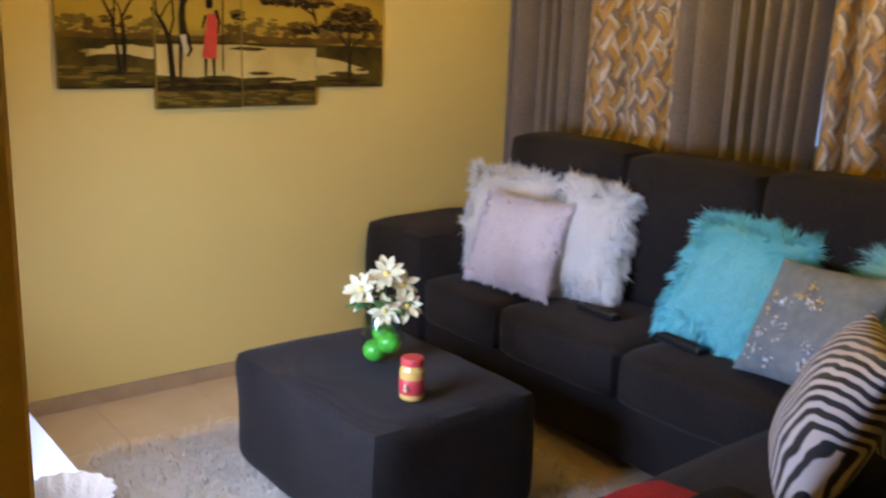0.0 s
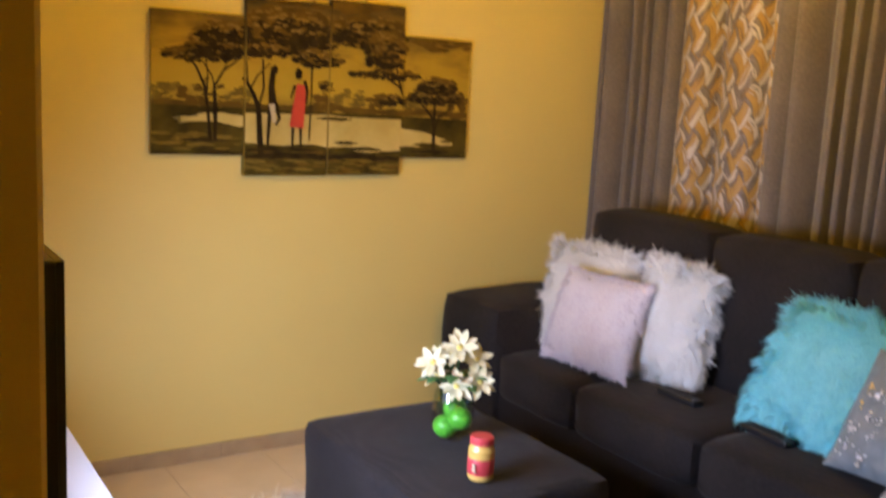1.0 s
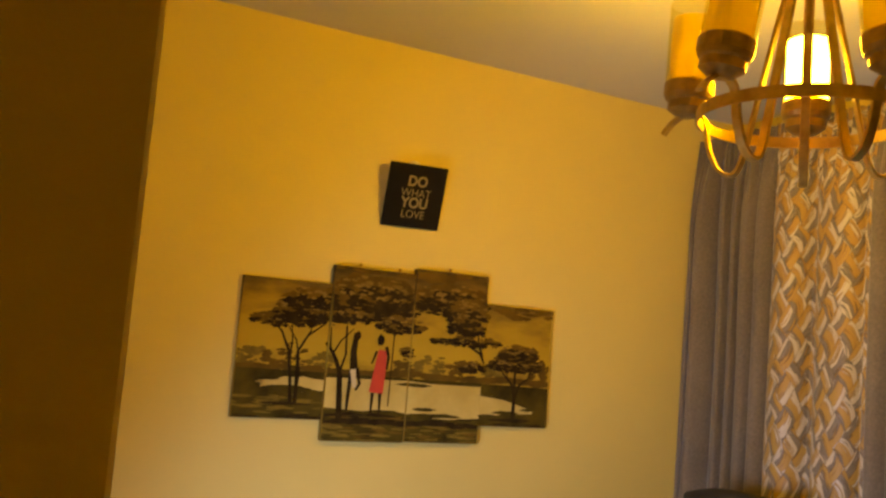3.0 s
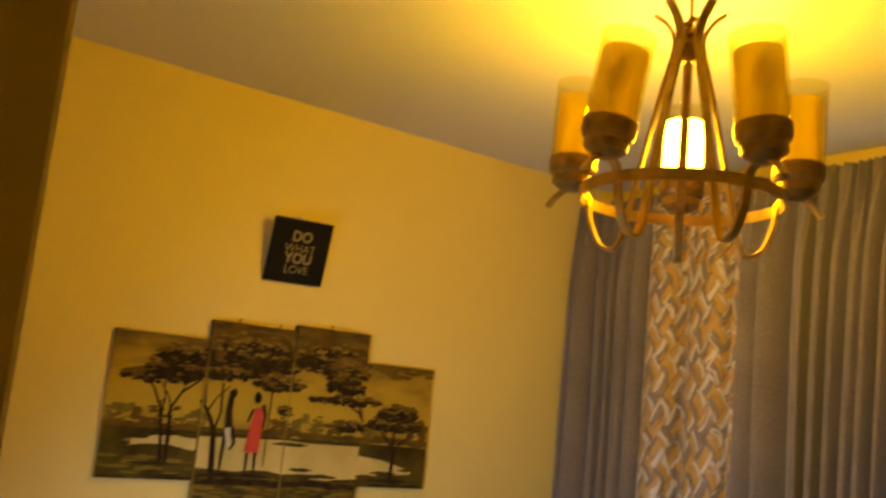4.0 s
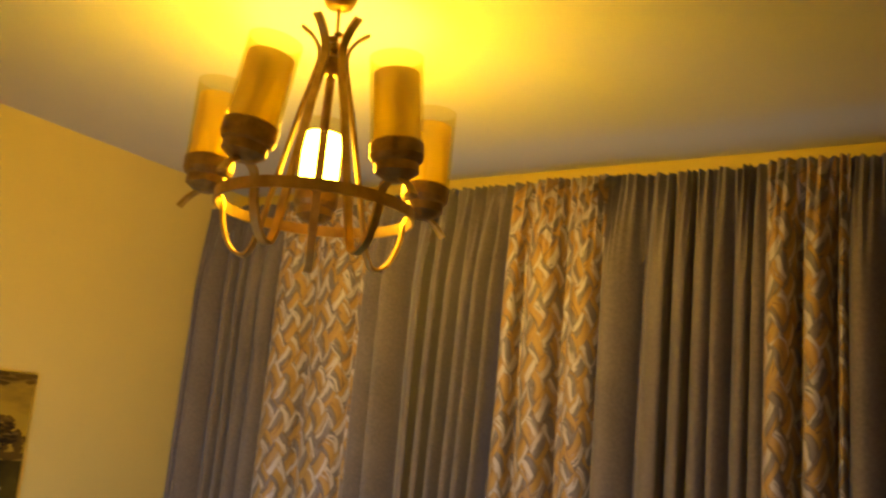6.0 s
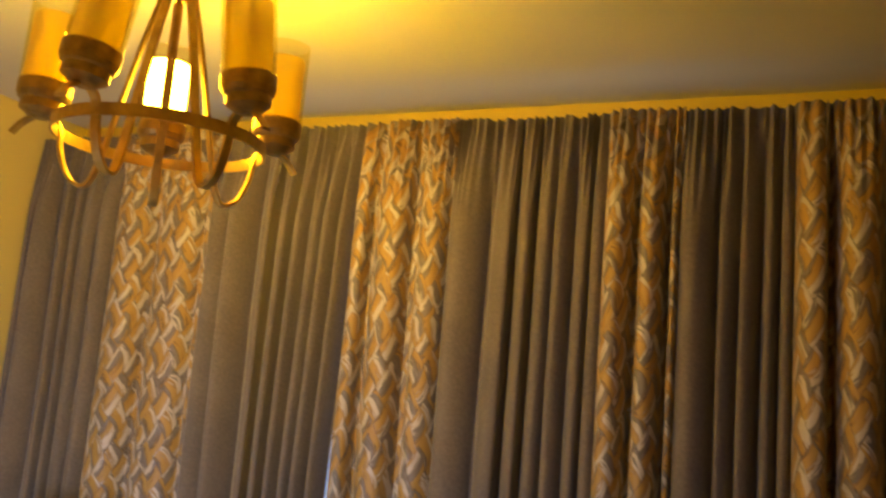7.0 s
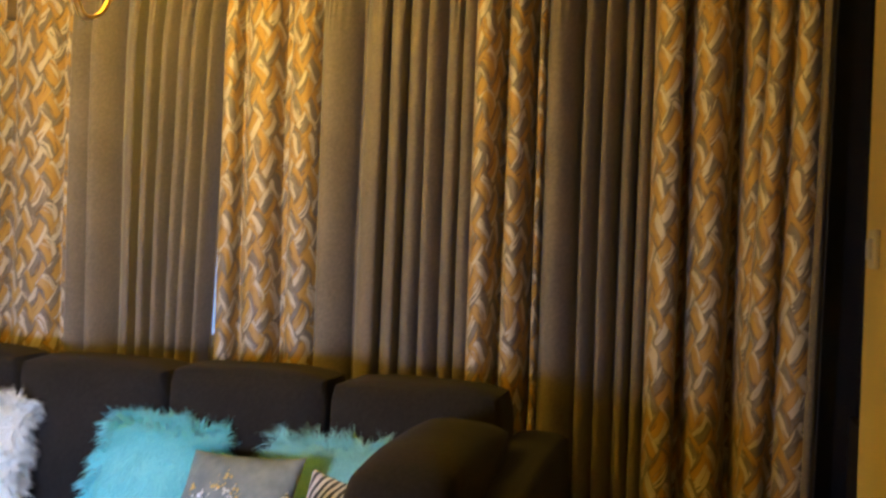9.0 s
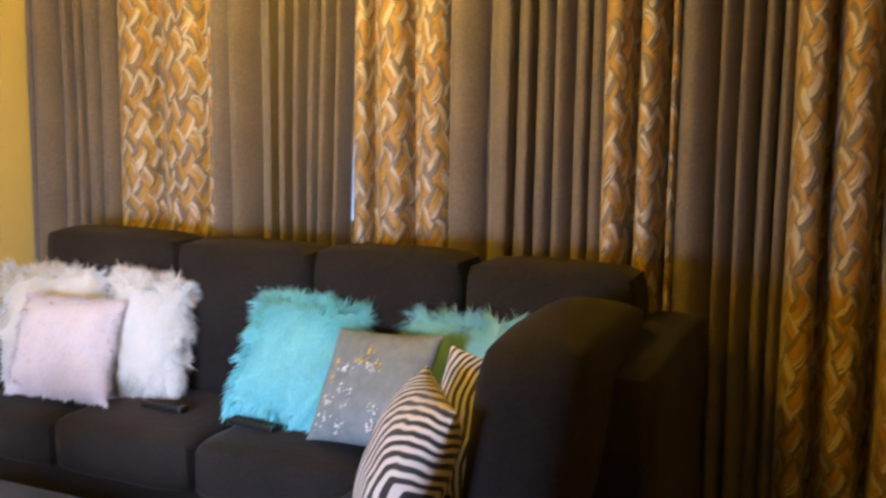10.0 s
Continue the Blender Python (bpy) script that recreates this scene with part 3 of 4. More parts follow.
def pillow(name, w, h, t, m, mat, label, fur=0, length=0.042, seed=0, group="pillows on the sofa"):
    """A square scatter cushion; fur is how many tufts cover it."""
    ob = new(name)
    ob.matrix_basis = m
    tagged(ob, label, "pillow", group)
    rnd = random.Random(seed)
    bm = bmesh.new()
    n = 18
    sides = []
    for s in (-1, 1):
        grid = []
        for i in range(n + 1):
            row = []
            for j in range(n + 1):
                u, v = math.sin((j / n - 0.5) * math.pi), math.sin((i / n - 0.5) * math.pi)
                x, y, z = pillow_point(u, v, w, h, t)
                wr = 0.007 * noise.noise(Vector((u * 2.5 + seed, v * 2.5, s * 3)))
                row.append(bm.verts.new((x, s * y + (wr if y > 0.004 else 0), z)))
            grid.append(row)
        sides.append(grid)
        for i in range(n):
            for j in range(n):
                bm.faces.new((grid[i][j], grid[i][j + 1], grid[i + 1][j + 1], grid[i + 1][j]))
    bmesh.ops.remove_doubles(bm, verts=bm.verts, dist=1e-4)
    part("cover", bm, mat, ob, smooth=True)
    if fur:
        verts, faces, normals = [], [], []
        for _ in range(fur):
            u, v = rnd.uniform(-1, 1), rnd.uniform(-1, 1)
            if rnd.random() < 0.38:
                if rnd.random() < 0.5:
                    u = rnd.choice((-1, 1)) * rnd.uniform(0.93, 1)
                else:
                    v = rnd.choice((-1, 1)) * rnd.uniform(0.93, 1)
            s = rnd.choice((-1, 1))
            x, y, z = pillow_point(u, v, w, h, t)
            p = Vector((x, s * y, z))
            out = Vector((u**3 * 1.2, s * (0.25 + 1.6 * (1 - u * u) * (1 - v * v)), v**3 * 1.2))
            lie = Vector((noise.noise(Vector((x * 16, z * 16, seed))) * 1.5, 0, noise.noise(Vector((x * 16, z * 16, seed + 9))) * 1.5 - 0.6))
            side = out.normalized()
            lie += Vector((rnd.gauss(0, 0.35), rnd.gauss(0, 0.2), rnd.gauss(0, 0.35)))
            d = (lie - side * lie.dot(side)).normalized() * 0.9 + side * (0.22 + 2.0 * max(abs(u), abs(v)) ** 6)
            d.normalize()
            a = length * rnd.uniform(0.6, 1.25) * (1 + 0.35 * max(abs(u), abs(v)) ** 6)
            wide = d.cross(side).normalized() * rnd.uniform(0.0014, 0.003)
            # hairs gather into locks of their own length
            cell = (round(x / 0.019 + 0.4 * math.sin(z * 90)), round(z / 0.019 + 0.4 * math.sin(x * 80)), s)
            lock = random.Random(hash(cell) + seed)
            middle = Vector((cell[0] * 0.019 + lock.uniform(-0.008, 0.008), p.y, cell[1] * 0.019 + lock.uniform(-0.008, 0.008)))
            a *= lock.uniform(0.6, 1.15)
            gather = (middle - p) * 0.4
            d = (d + Vector((lock.uniform(-0.3, 0.3), 0, lock.uniform(-0.3, 0.25)))).normalized()
            mid, tip = p + gather * 0.4 + d * a * 0.55, gather + p + (d - side * 0.12 + Vector((0, 0, -0.15))).normalized() * a
            fringe = max(abs(u), abs(v)) > 0.9
            face = Vector((0, -1, 0)) if fringe else side
            if wide.cross(mid - p).dot(face) < 0:
                wide = -wide
            k = len(verts)
            verts += [p - wide, p + wide, mid - wide * 0.8, mid + wide * 0.8, tip]
            faces += [(k, k + 1, k + 3, k + 2), (k + 2, k + 3, k + 4)]
            bend = wide.cross(mid - p).normalized() * 0.55 + Vector((rnd.gauss(0, 0.16), 0, rnd.gauss(0, 0.16)))
            normals += [(side * 0.25 + Vector((0, -0.7 if fringe else s * 0.55, 0)) + bend).normalized()] * 5
        mesh = bpy.data.meshes.new("fur")
        mesh.from_pydata(verts, [], faces)
        mesh.normals_split_custom_set_from_vertices(normals)
        mesh.materials.append(mat)
        hair = new("fur", mesh)
        hair.parent = ob
        hair["kind"] = "stuff"
    return ob


PINK = fur("pale_pink_plush", (0.95, 0.88, 0.86), (0.86, 0.77, 0.77), 0.35, 0.6)
SEQUIN_CLOTH = surface("grey_sequin_cloth", (0.23, 0.265, 0.27), (0.17, 0.20, 0.205), 0.5, scale=30, grain=220, bump=0.4)
SEQUIN = surface("silver_sequin", (0.86, 0.88, 0.90), rough=0.3, metal=0.35, scale=50, bump=0.02)

pillow("fluffy_pillow", 0.455, 0.43, 0.17, pose(-2.813, 2.60, 0.680, -16, -1, 8), FUR_WHITE, "white long-haired fluffy pillow leaning in the sofa corner", 17000, seed=1)
pillow("fluffy_pillow", 0.31, 0.43, 0.17, pose(-2.36, 2.60, 0.68, -9, 3, 3), FUR_WHITE, "white long-haired fluffy pillow behind a pink one", 13000, seed=2)
pillow("plush_pillow", 0.415, 0.365, 0.14, pose(-2.59, 2.435, 0.655, -20, 1, 7), PINK, "pale pink crinkled plush pillow in front of white ones", 9000, 0.017, seed=3)
pillow("fluffy_pillow", 0.43, 0.42, 0.15, pose(-1.695, 2.58, 0.675, -28, 3, -3), FUR_TEAL, "turquoise long-haired fluffy pillow on the seat", 14000, seed=4)
pillow("fluffy_pillow", 0.445, 0.40, 0.14, pose(-1.12, 2.625, 0.655, -14, -2, -4), FUR_MINT, "pale mint long-haired fluffy pillow in the sofa's corner", 13000, seed=5)
glit = pillow("sequin_pillow", 0.42, 0.38, 0.12, pose(-1.335, 2.435, 0.655, -30, -4, -12), SEQUIN_CLOTH, "grey pillow strewn with silver sequins", seed=6)
pillow("zebra_pillow", 0.43, 0.44, 0.19, pose(-0.995, 1.95, 0.622, -23, 0, -57), ZEBRA, "black and white zebra-striped plush pillow", seed=7)
pillow("zebra_pillow", 0.42, 0.42, 0.13, pose(-0.90, 2.22, 0.635, -16, 0, -30), ZEBRA_TALL, "black and white zebra-striped plush pillow behind another", seed=8)
GOLD_SEQUIN = surface("gold_sequin", (0.90, 0.66, 0.24), rough=0.3, metal=0.35, scale=50, bump=0.02)
rnd = random.Random(5)
# sequins lie in small star-shaped clusters, gold above and silver below
for k in range(26):
    cu, cv = rnd.uniform(-0.7, 0.55), rnd.uniform(-0.85, 0.6)
    many = rnd.choice((2, 3, 5, 9, 13))
    for q in range(many):
        u, v = cu + rnd.gauss(0, 0.05), cv + rnd.gauss(0, 0.05)
        x, y, z = pillow_point(u, v, 0.42, 0.38, 0.12)
        bm = bmesh.new()
        bmesh.ops.create_circle(bm, cap_ends=True, segments=6, radius=rnd.choice((0.002, 0.003, 0.004, 0.0055)), matrix=Matrix.Translation((x, -y - 0.006, z)) @ Euler((radians(90) + rnd.gauss(0, 0.5), rnd.gauss(0, 0.4), 0)).to_matrix().to_4x4())
        part("sequin", bm, GOLD_SEQUIN if cv > -0.1 and k % 3 else SEQUIN, glit)


# ---- chandelier ----
FAR = math.atan2(LAMP_Y - 0.06, LAMP_X + 0.08)
lamp = thing("chandelier", LAMP_X, LAMP_Y, CEILING, "five-armed aged brass chandelier with amber glass shades", "chandelier")
part("ceiling_cup", lathe([(0.062, 0), (0.064, -0.02), (0.058, -0.035), (0.034, -0.085), (0.014, -0.092), (0.001, -0.092)], LAMP_X, LAMP_Y, CEILING), BRASS, lamp, smooth=True)
part("cord", bar([(LAMP_X, LAMP_Y, CEILING - 0.09), (LAMP_X + 0.004, LAMP_Y, CEILING - 0.16), (LAMP_X, LAMP_Y, 2.50)], 0.007, 0.007, (0, 1, 0)), DARK_BRASS, lamp)
for k in range(5):
    part("chain_link", lathe([(0.006, 0), (0.013, 0.004), (0.013, 0.010), (0.006, 0.014)], LAMP_X + 0.006 * math.sin(k * 2), LAMP_Y + 0.005 * math.cos(k * 3), 2.505 + k * 0.014, 10), DARK_BRASS, lamp)
part("hub", lathe([(0.012, -0.03), (0.03, -0.022), (0.036, -0.008), (0.036, 0.008), (0.02, 0.016), (0.012, 0.03)], LAMP_X, LAMP_Y, 2.485, 24), DARK_BRASS, lamp, smooth=True)
part("stem", lathe([(0.004, 0), (0.007, 0.005), (0.007, 0.15)], LAMP_X, LAMP_Y, 2.31, 10), DARK_BRASS, lamp)
RING_Z, RING_R = 2.108, 0.243
bm = lathe([(RING_R, -0.014), (RING_R, 0.014), (RING_R - 0.005, 0.014), (RING_R - 0.005, -0.014), (RING_R, -0.014)], LAMP_X, LAMP_Y, RING_Z, 64, False)
part("ring", bm, BRASS, lamp)
ARM = [(0.088, 2.588), (0.058, 2.562), (0.038, 2.525), (0.038, 2.48), (0.068, 2.36), (0.104, 2.20), (0.130, 2.08), (0.148, 2.01), (0.170, 1.985), (0.205, 2.005), (0.230, 2.06), (0.238, 2.11), (0.250, 2.136), (0.285, 2.150), (0.325, 2.130), (0.352, 2.100)]
def swayed(bm, m):
    bmesh.ops.transform(bm, matrix=m, verts=bm.verts)
    return bm


SWAY = (0.0, 1.5, 8.0, -5.5, 0.5)
for k in range(5):
    a = FAR + 2 * math.pi * k / 5
    c, s = math.cos(a), math.sin(a)
    arm = part("arm", bar([(LAMP_X + r * c, LAMP_Y + r * s, z) for r, z in ARM], 0.023, 0.009, (-s, c, 0), 5), BRASS, lamp, smooth=False)
    hx, hy = LAMP_X + 0.29 * c, LAMP_Y + 0.29 * s
    # the loose holders lean a little towards the middle
    sway = Matrix.Translation((hx, hy, 2.143)) @ Matrix.Rotation(radians(SWAY[k]), 4, Vector((math.cos(FAR), math.sin(FAR), 0))) @ Matrix.Translation((-hx, -hy, -2.16))
    holder = part("holder", swayed(lathe([(0.015, 2.155), (0.030, 2.160), (0.050, 2.175), (0.050, 2.195), (0.057, 2.200), (0.062, 2.212), (0.062, 2.240), (0.058, 2.245), (0.001, 2.245)], hx, hy, 0, 28), sway), DARK_BRASS, lamp, smooth=False)
    glass = part("glass_shade", swayed(lathe([(0.0585, 2.237), (0.061, 2.237), (0.0625, 2.446), (0.0595, 2.446), (0.0585, 2.237)], hx, hy, 0, 32, False), sway), AMBER, lamp, smooth=True)
    glass.visible_shadow = False
    lit = k == 0
    part("sleeve", swayed(lathe([(0.046, 2.247), (0.052, 2.246), (0.053, 2.250), (0.053, 2.406), (0.051, 2.409)], hx, hy, 0, 28, False), sway), LIT if lit else CREAM_GLASS, lamp, "glowing sleeve round the lit bulb" if lit else "", smooth=True)
    drop = 0.02 if lit else 0.0
    part("bulb", swayed(lathe([(0.012, 2.248), (0.013, 2.30 - drop * 0.5), (0.022, 2.34 - drop), (0.024, 2.365 - drop), (0.016, 2.385 - drop), (0.001, 2.39 - drop)], hx, hy, 0, 16), sway), OPAL, lamp, smooth=True)
    if lit:
        bulb = bpy.data.lights.new("bulb_light", "POINT")
        bulb.energy, bulb.color, bulb.shadow_soft_size = LAMP_POWER, LAMP_COLOUR, 0.012
        lightob = new("bulb_light", bulb)
        lightob.location = (hx, hy, 2.320)


# ---- pictures on the west wall ----
def painted_sky(name):
    """Canvas paint that runs from gold over the water to dark brown at the top, with brushed unevenness."""
    m, n, l, b = material(name)
    geo = n.new("ShaderNodeNewGeometry")
    sep = n.new("ShaderNodeSeparateXYZ")
    l.new(geo.outputs["Position"], sep.inputs[0])
    squash = n.new("ShaderNodeMapping")
    squash.inputs["Scale"].default_value = (1, 5, 16)
    l.new(geo.outputs["Position"], squash.inputs["Vector"])
    no = n.new("ShaderNodeTexNoise")
    no.inputs["Scale"].default_value, no.inputs["Detail"].default_value = 1.5, 6
    l.new(squash.outputs[0], no.inputs["Vector"])
    height = maths(n, l, "DIVIDE", maths(n, l, "SUBTRACT", sep.outputs[2], 1.36), 0.46)
    tone = maths(n, l, "ADD", height, maths(n, l, "MULTIPLY", maths(n, l, "SUBTRACT", no.outputs[0], 0.5), 0.55))
    ramp = n.new("ShaderNodeValToRGB")
    e = ramp.color_ramp.elements
    e[0].position, e[0].color = 0.0, (0.24, 0.155, 0.022, 1)
    e[1].position, e[1].color = 1.0, (0.05, 0.034, 0.011, 1)
    e.new(0.2).color = (0.42, 0.29, 0.03, 1)
    e.new(0.5).color = (0.38, 0.25, 0.026, 1)
    e.new(0.75).color = (0.15, 0.098, 0.02, 1)
    l.new(tone, ramp.inputs[0])
    l.new(ramp.outputs[0], b.inputs["Base Color"])
    bp = n.new("ShaderNodeBump")
    bp.inputs["Strength"].default_value, bp.inputs["Distance"].default_value = 0.3, 0.002
    l.new(no.outputs[0], bp.inputs["Height"])
    l.new(bp.outputs[0], b.inputs["Normal"])
    b.inputs["Roughness"].default_value = 0.7
    b.inputs["Specular IOR Level"].default_value = 0.1
    return m


CANVAS = painted_sky("ochre_canvas_paint")
P_WATER = surface("pale_water_paint", (0.60, 0.47, 0.16), (0.46, 0.35, 0.10), 0.5, scale=7, grain=220, bump=0.3, gloss=0.1)
P_GROUND = surface("olive_ground_paint", (0.080, 0.058, 0.009), (0.030, 0.022, 0.005), 0.85, scale=9, grain=220, bump=0.3, gloss=0.1)
P_TREE = surface("dark_tree_paint", (0.036, 0.023, 0.007), (0.016, 0.010, 0.004), 0.85, scale=16, grain=220, bump=0.3, gloss=0.1)
P_HAZE = surface("brown_haze_paint", (0.135, 0.080, 0.012), (0.075, 0.046, 0.009), 0.85, scale=10, grain=220, bump=0.3, gloss=0.1)
P_OLIVE = surface("light_olive_paint", (0.19, 0.135, 0.022), (0.115, 0.08, 0.014), 0.85, scale=14, grain=220, bump=0.3, gloss=0.1)
P_LEAF = surface("tawny_leaf_paint", (0.21, 0.14, 0.032), (0.14, 0.09, 0.02), 0.85, scale=20, grain=220, bump=0.3, gloss=0.1)
P_RED = surface("red_paint", (0.55, 0.05, 0.03), (0.45, 0.04, 0.025), 0.5, scale=20)
P_PALE = surface("ivory_paint", (0.60, 0.50, 0.30), rough=0.5)
# the picture's own sheet: u to the right in metres from the first panel's left edge, v up from the floor
U0 = 0.99


def clip_poly(pts, u0, u1, v0, v1):
    for axis, lim, keep in ((0, u0, 1), (0, u1, -1), (1, v0, 1), (1, v1, -1)):
        out = []
        for a, b in zip(pts, pts[1:] + pts[:1]):
            ina, inb = keep * (a[axis] - lim) >= 0, keep * (b[axis] - lim) >= 0
            if ina:
                out.append(a)
            if ina != inb:
                t = (lim - a[axis]) / (b[axis] - a[axis])
                out.append((a[0] + (b[0] - a[0]) * t, a[1] + (b[1] - a[1]) * t))
        pts = out
        if len(pts) < 3:
            return []
    return pts


def blob(u, v, a, b, seed, rough=0.35, n=26):
    """An uneven flat clump of paint."""
    return [(u + a * math.cos(t) * (1 + rough * noise.noise(Vector((math.cos(t) * 2.2, math.sin(t) * 2.2, seed * 1.7)))), v + b * math.sin(t) * (1 + rough * 1.6 * noise.noise(Vector((math.cos(t) * 3, math.sin(t) * 3, seed * 2.3 + 5))))) for t in (2 * math.pi * k / n for k in range(n))]


def stroke(pts, w0, w1):
    """A tapering brush line."""
    left, right = [], []
    for k, (u, v) in enumerate(pts):
        a, b = pts[max(k - 1, 0)], pts[min(k + 1, len(pts) - 1)]
        du, dv = b[0] - a[0], b[1] - a[1]
        d = math.hypot(du, dv) or 1
        w = w0 + (w1 - w0) * k / (len(pts) - 1)
        left.append((u - dv / d * w, v + du / d * w))
        right.append((u + dv / d * w, v - du / d * w))
    return left + right[::-1]


def dabs(mat, u0, u1, v0, v1, n, seed, size=0.02, flat=0.4):
    """Small brush dabs strewn over an oval; one layer of paint."""
    rnd = random.Random(seed)
    out = []
    while len(out) < n:
        a, b = rnd.uniform(-1, 1), rnd.uniform(-1, 1)
        if a * a + b * b < 1:
            w = size * rnd.uniform(0.4, 1.2)
            out.append(blob((u0 + u1) / 2 + a * (u1 - u0) / 2, (v0 + v1) / 2 + b * (v1 - v0) / 2, w, w * flat * rnd.uniform(0.6, 1.2), seed + len(out) * 0.37, 0.7, 9))
    return mat, out


def crown(u0, u1, v0, v1, seed, n=70, size=0.022, light=True):
    """A flat-topped crown: soft brown mass, dark underside, tawny lights on top."""
    h = v1 - v0
    out = [dabs(P_HAZE, u0, u1, v0 + h * 0.1, v1, n, seed, size * 1.2), dabs(P_TREE, u0, u1, v0, v0 + h * 0.75, int(n * 0.6), seed + 1, size)]
    if light:
        out.append(dabs(P_LEAF, u0 + 0.01, u1 - 0.01, v0 + h * 0.45, v1, int(n * 0.3), seed + 2, size * 0.6))
    out.append(dabs(P_TREE, u0, u1, v0, v0 + h * 0.4, int(n * 0.4), seed + 3, size * 0.8, 0.3))
    return out


def trunks(*lines):
    return P_TREE, [stroke(line, a, b) for line, a, b in lines]


def landscape():
    """Layers of paint, each a material and its marks, from the far hills to the near trees."""
    out = []
    # far bushes along the shore
    for k, (u, w, h) in enumerate(((0.06, 0.07, 0.07), (0.20, 0.09, 0.09), (0.33, 0.05, 0.06), (0.68, 0.04, 0.06), (0.80, 0.075, 0.08), (0.93, 0.05, 0.07), (1.10, 0.06, 0.05), (1.33, 0.06, 0.08))):
        out.append(dabs(P_HAZE if k % 2 else P_OLIVE, u - w, u + w, 1.39, 1.40 + h, 30, 700 + 9 * k, 0.020, 0.45))
    out.append((P_HAZE, [blob(0.08 + k * 0.155, 1.393 + 0.005 * math.sin(k * 2), 0.11, 0.014, 60 + k, 0.6) for k in range(9)]))
    out.append((P_GROUND, [[(-0.1, 1.02), (1.5, 1.02), (1.5, 1.37), (1.1, 1.378), (0.6, 1.382), (-0.1, 1.388)]]))
    # water
    out.append((P_WATER, [blob(0.25, 1.338, 0.155, 0.024, 3, 0.4), [(0.352, 1.255), (0.70, 1.235), (0.90, 1.225), (1.04, 1.235), (1.04, 1.365), (0.80, 1.365), (0.70, 1.372), (0.352, 1.368)], [(1.03, 1.33), (1.16, 1.315), (1.31, 1.275), (1.30, 1.262), (1.18, 1.255), (1.03, 1.245)]]))
    # tongues of land
    out.append((P_GROUND, [blob(u, v, a, b, 30 + k, 0.35) for k, (u, v, a, b) in enumerate(((0.20, 1.318, 0.10, 0.012), (0.12, 1.352, 0.05, 0.006), (0.73, 1.357, 0.075, 0.007), (0.78, 1.262, 0.05, 0.007), (0.82, 1.238, 0.13, 0.009), (0.60, 1.243, 0.09, 0.010), (1.17, 1.262, 0.06, 0.008), (1.08, 1.245, 0.05, 0.009), (1.28, 1.277, 0.04, 0.006)))]))
    # grass in long low strokes
    for k, (mat, v0, v1) in enumerate(((P_OLIVE, 1.215, 1.30), (P_HAZE, 1.14, 1.23), (P_OLIVE, 1.13, 1.20), (P_TREE, 1.195, 1.235))):
        u1 = 0.36 if k == 0 else 1.4
        out.append(dabs(mat, -0.05, u1, v0, v1, 28 if k == 0 else 60, 800 + 50 * k, 0.045, 0.11))
    out.append((P_TREE, [blob(0.45 + 0.13 * k, 1.205 + 0.008 * math.sin(k * 3), 0.09, 0.010, 850 + k, 0.5) for k in range(5)] + [blob(0.20, 1.262, 0.09, 0.006, 860, 0.4), blob(1.20, 1.232, 0.10, 0.008, 861, 0.4)]))
    # the twin-stemmed acacia
    out.append(trunks(([(0.222, 1.262), (0.212, 1.37), (0.198, 1.46), (0.165, 1.53), (0.135, 1.56)], 0.0075, 0.003), ([(0.206, 1.43), (0.21, 1.50), (0.20, 1.57)], 0.004, 0.002), ([(0.240, 1.265), (0.243, 1.38), (0.235, 1.46), (0.27, 1.52), (0.335, 1.57)], 0.0075, 0.003), ([(0.238, 1.45), (0.225, 1.50), (0.19, 1.55)], 0.004, 0.002), ([(0.25, 1.49), (0.28, 1.54), (0.285, 1.58)], 0.0035, 0.002)))
    out += crown(0.04, 0.30, 1.545, 1.60, 900, 50, 0.018) + crown(0.13, 0.40, 1.56, 1.66, 910, 80) + crown(0.17, 0.36, 1.62, 1.70, 920, 50)
    # the large tree beside the water
    out.append(trunks(([(0.418, 1.205), (0.412, 1.30), (0.408, 1.38), (0.385, 1.44), (0.345, 1.50)], 0.013, 0.006), ([(0.405, 1.39), (0.425, 1.46), (0.42, 1.57)], 0.005, 0.004), ([(0.372, 1.46), (0.40, 1.51), (0.45, 1.56)], 0.004, 0.002), ([(0.36, 1.48), (0.355, 1.56)], 0.004, 0.003)))
    out += crown(0.34, 0.74, 1.60, 1.77, 930, 170, 0.026) + crown(0.36, 0.52, 1.575, 1.63, 940, 45, 0.018) + crown(0.54, 0.76, 1.555, 1.62, 950, 60, 0.018) + crown(0.66, 0.72, 1.46, 1.51, 955, 16, 0.012, False)
    # boughs that reach in from the next tree
    out.append(trunks(([(1.045, 1.46), (1.02, 1.50), (0.96, 1.53)], 0.006, 0.003), ([(1.03, 1.49), (1.01, 1.54), (1.0, 1.60)], 0.005, 0.003)))
    out += crown(0.70, 1.05, 1.64, 1.77, 960, 120, 0.025) + crown(0.86, 1.05, 1.56, 1.72, 970, 80, 0.022) + crown(0.78, 1.12, 1.525, 1.565, 980, 60, 0.017, False) + crown(0.90, 1.06, 1.42, 1.47, 985, 40, 0.016)
    # the fan-shaped tree of the last panel
    out.append(trunks(([(1.205, 1.232), (1.205, 1.33), (1.19, 1.38), (1.13, 1.44)], 0.010, 0.003), ([(1.203, 1.33), (1.205, 1.40), (1.20, 1.46)], 0.006, 0.003), ([(1.208, 1.32), (1.225, 1.38), (1.28, 1.42)], 0.006, 0.003), ([(1.20, 1.36), (1.165, 1.41), (1.155, 1.46)], 0.004, 0.002)))
    out += crown(1.07, 1.34, 1.43, 1.50, 990, 80, 0.020) + crown(1.13, 1.31, 1.47, 1.55, 995, 60, 0.020)
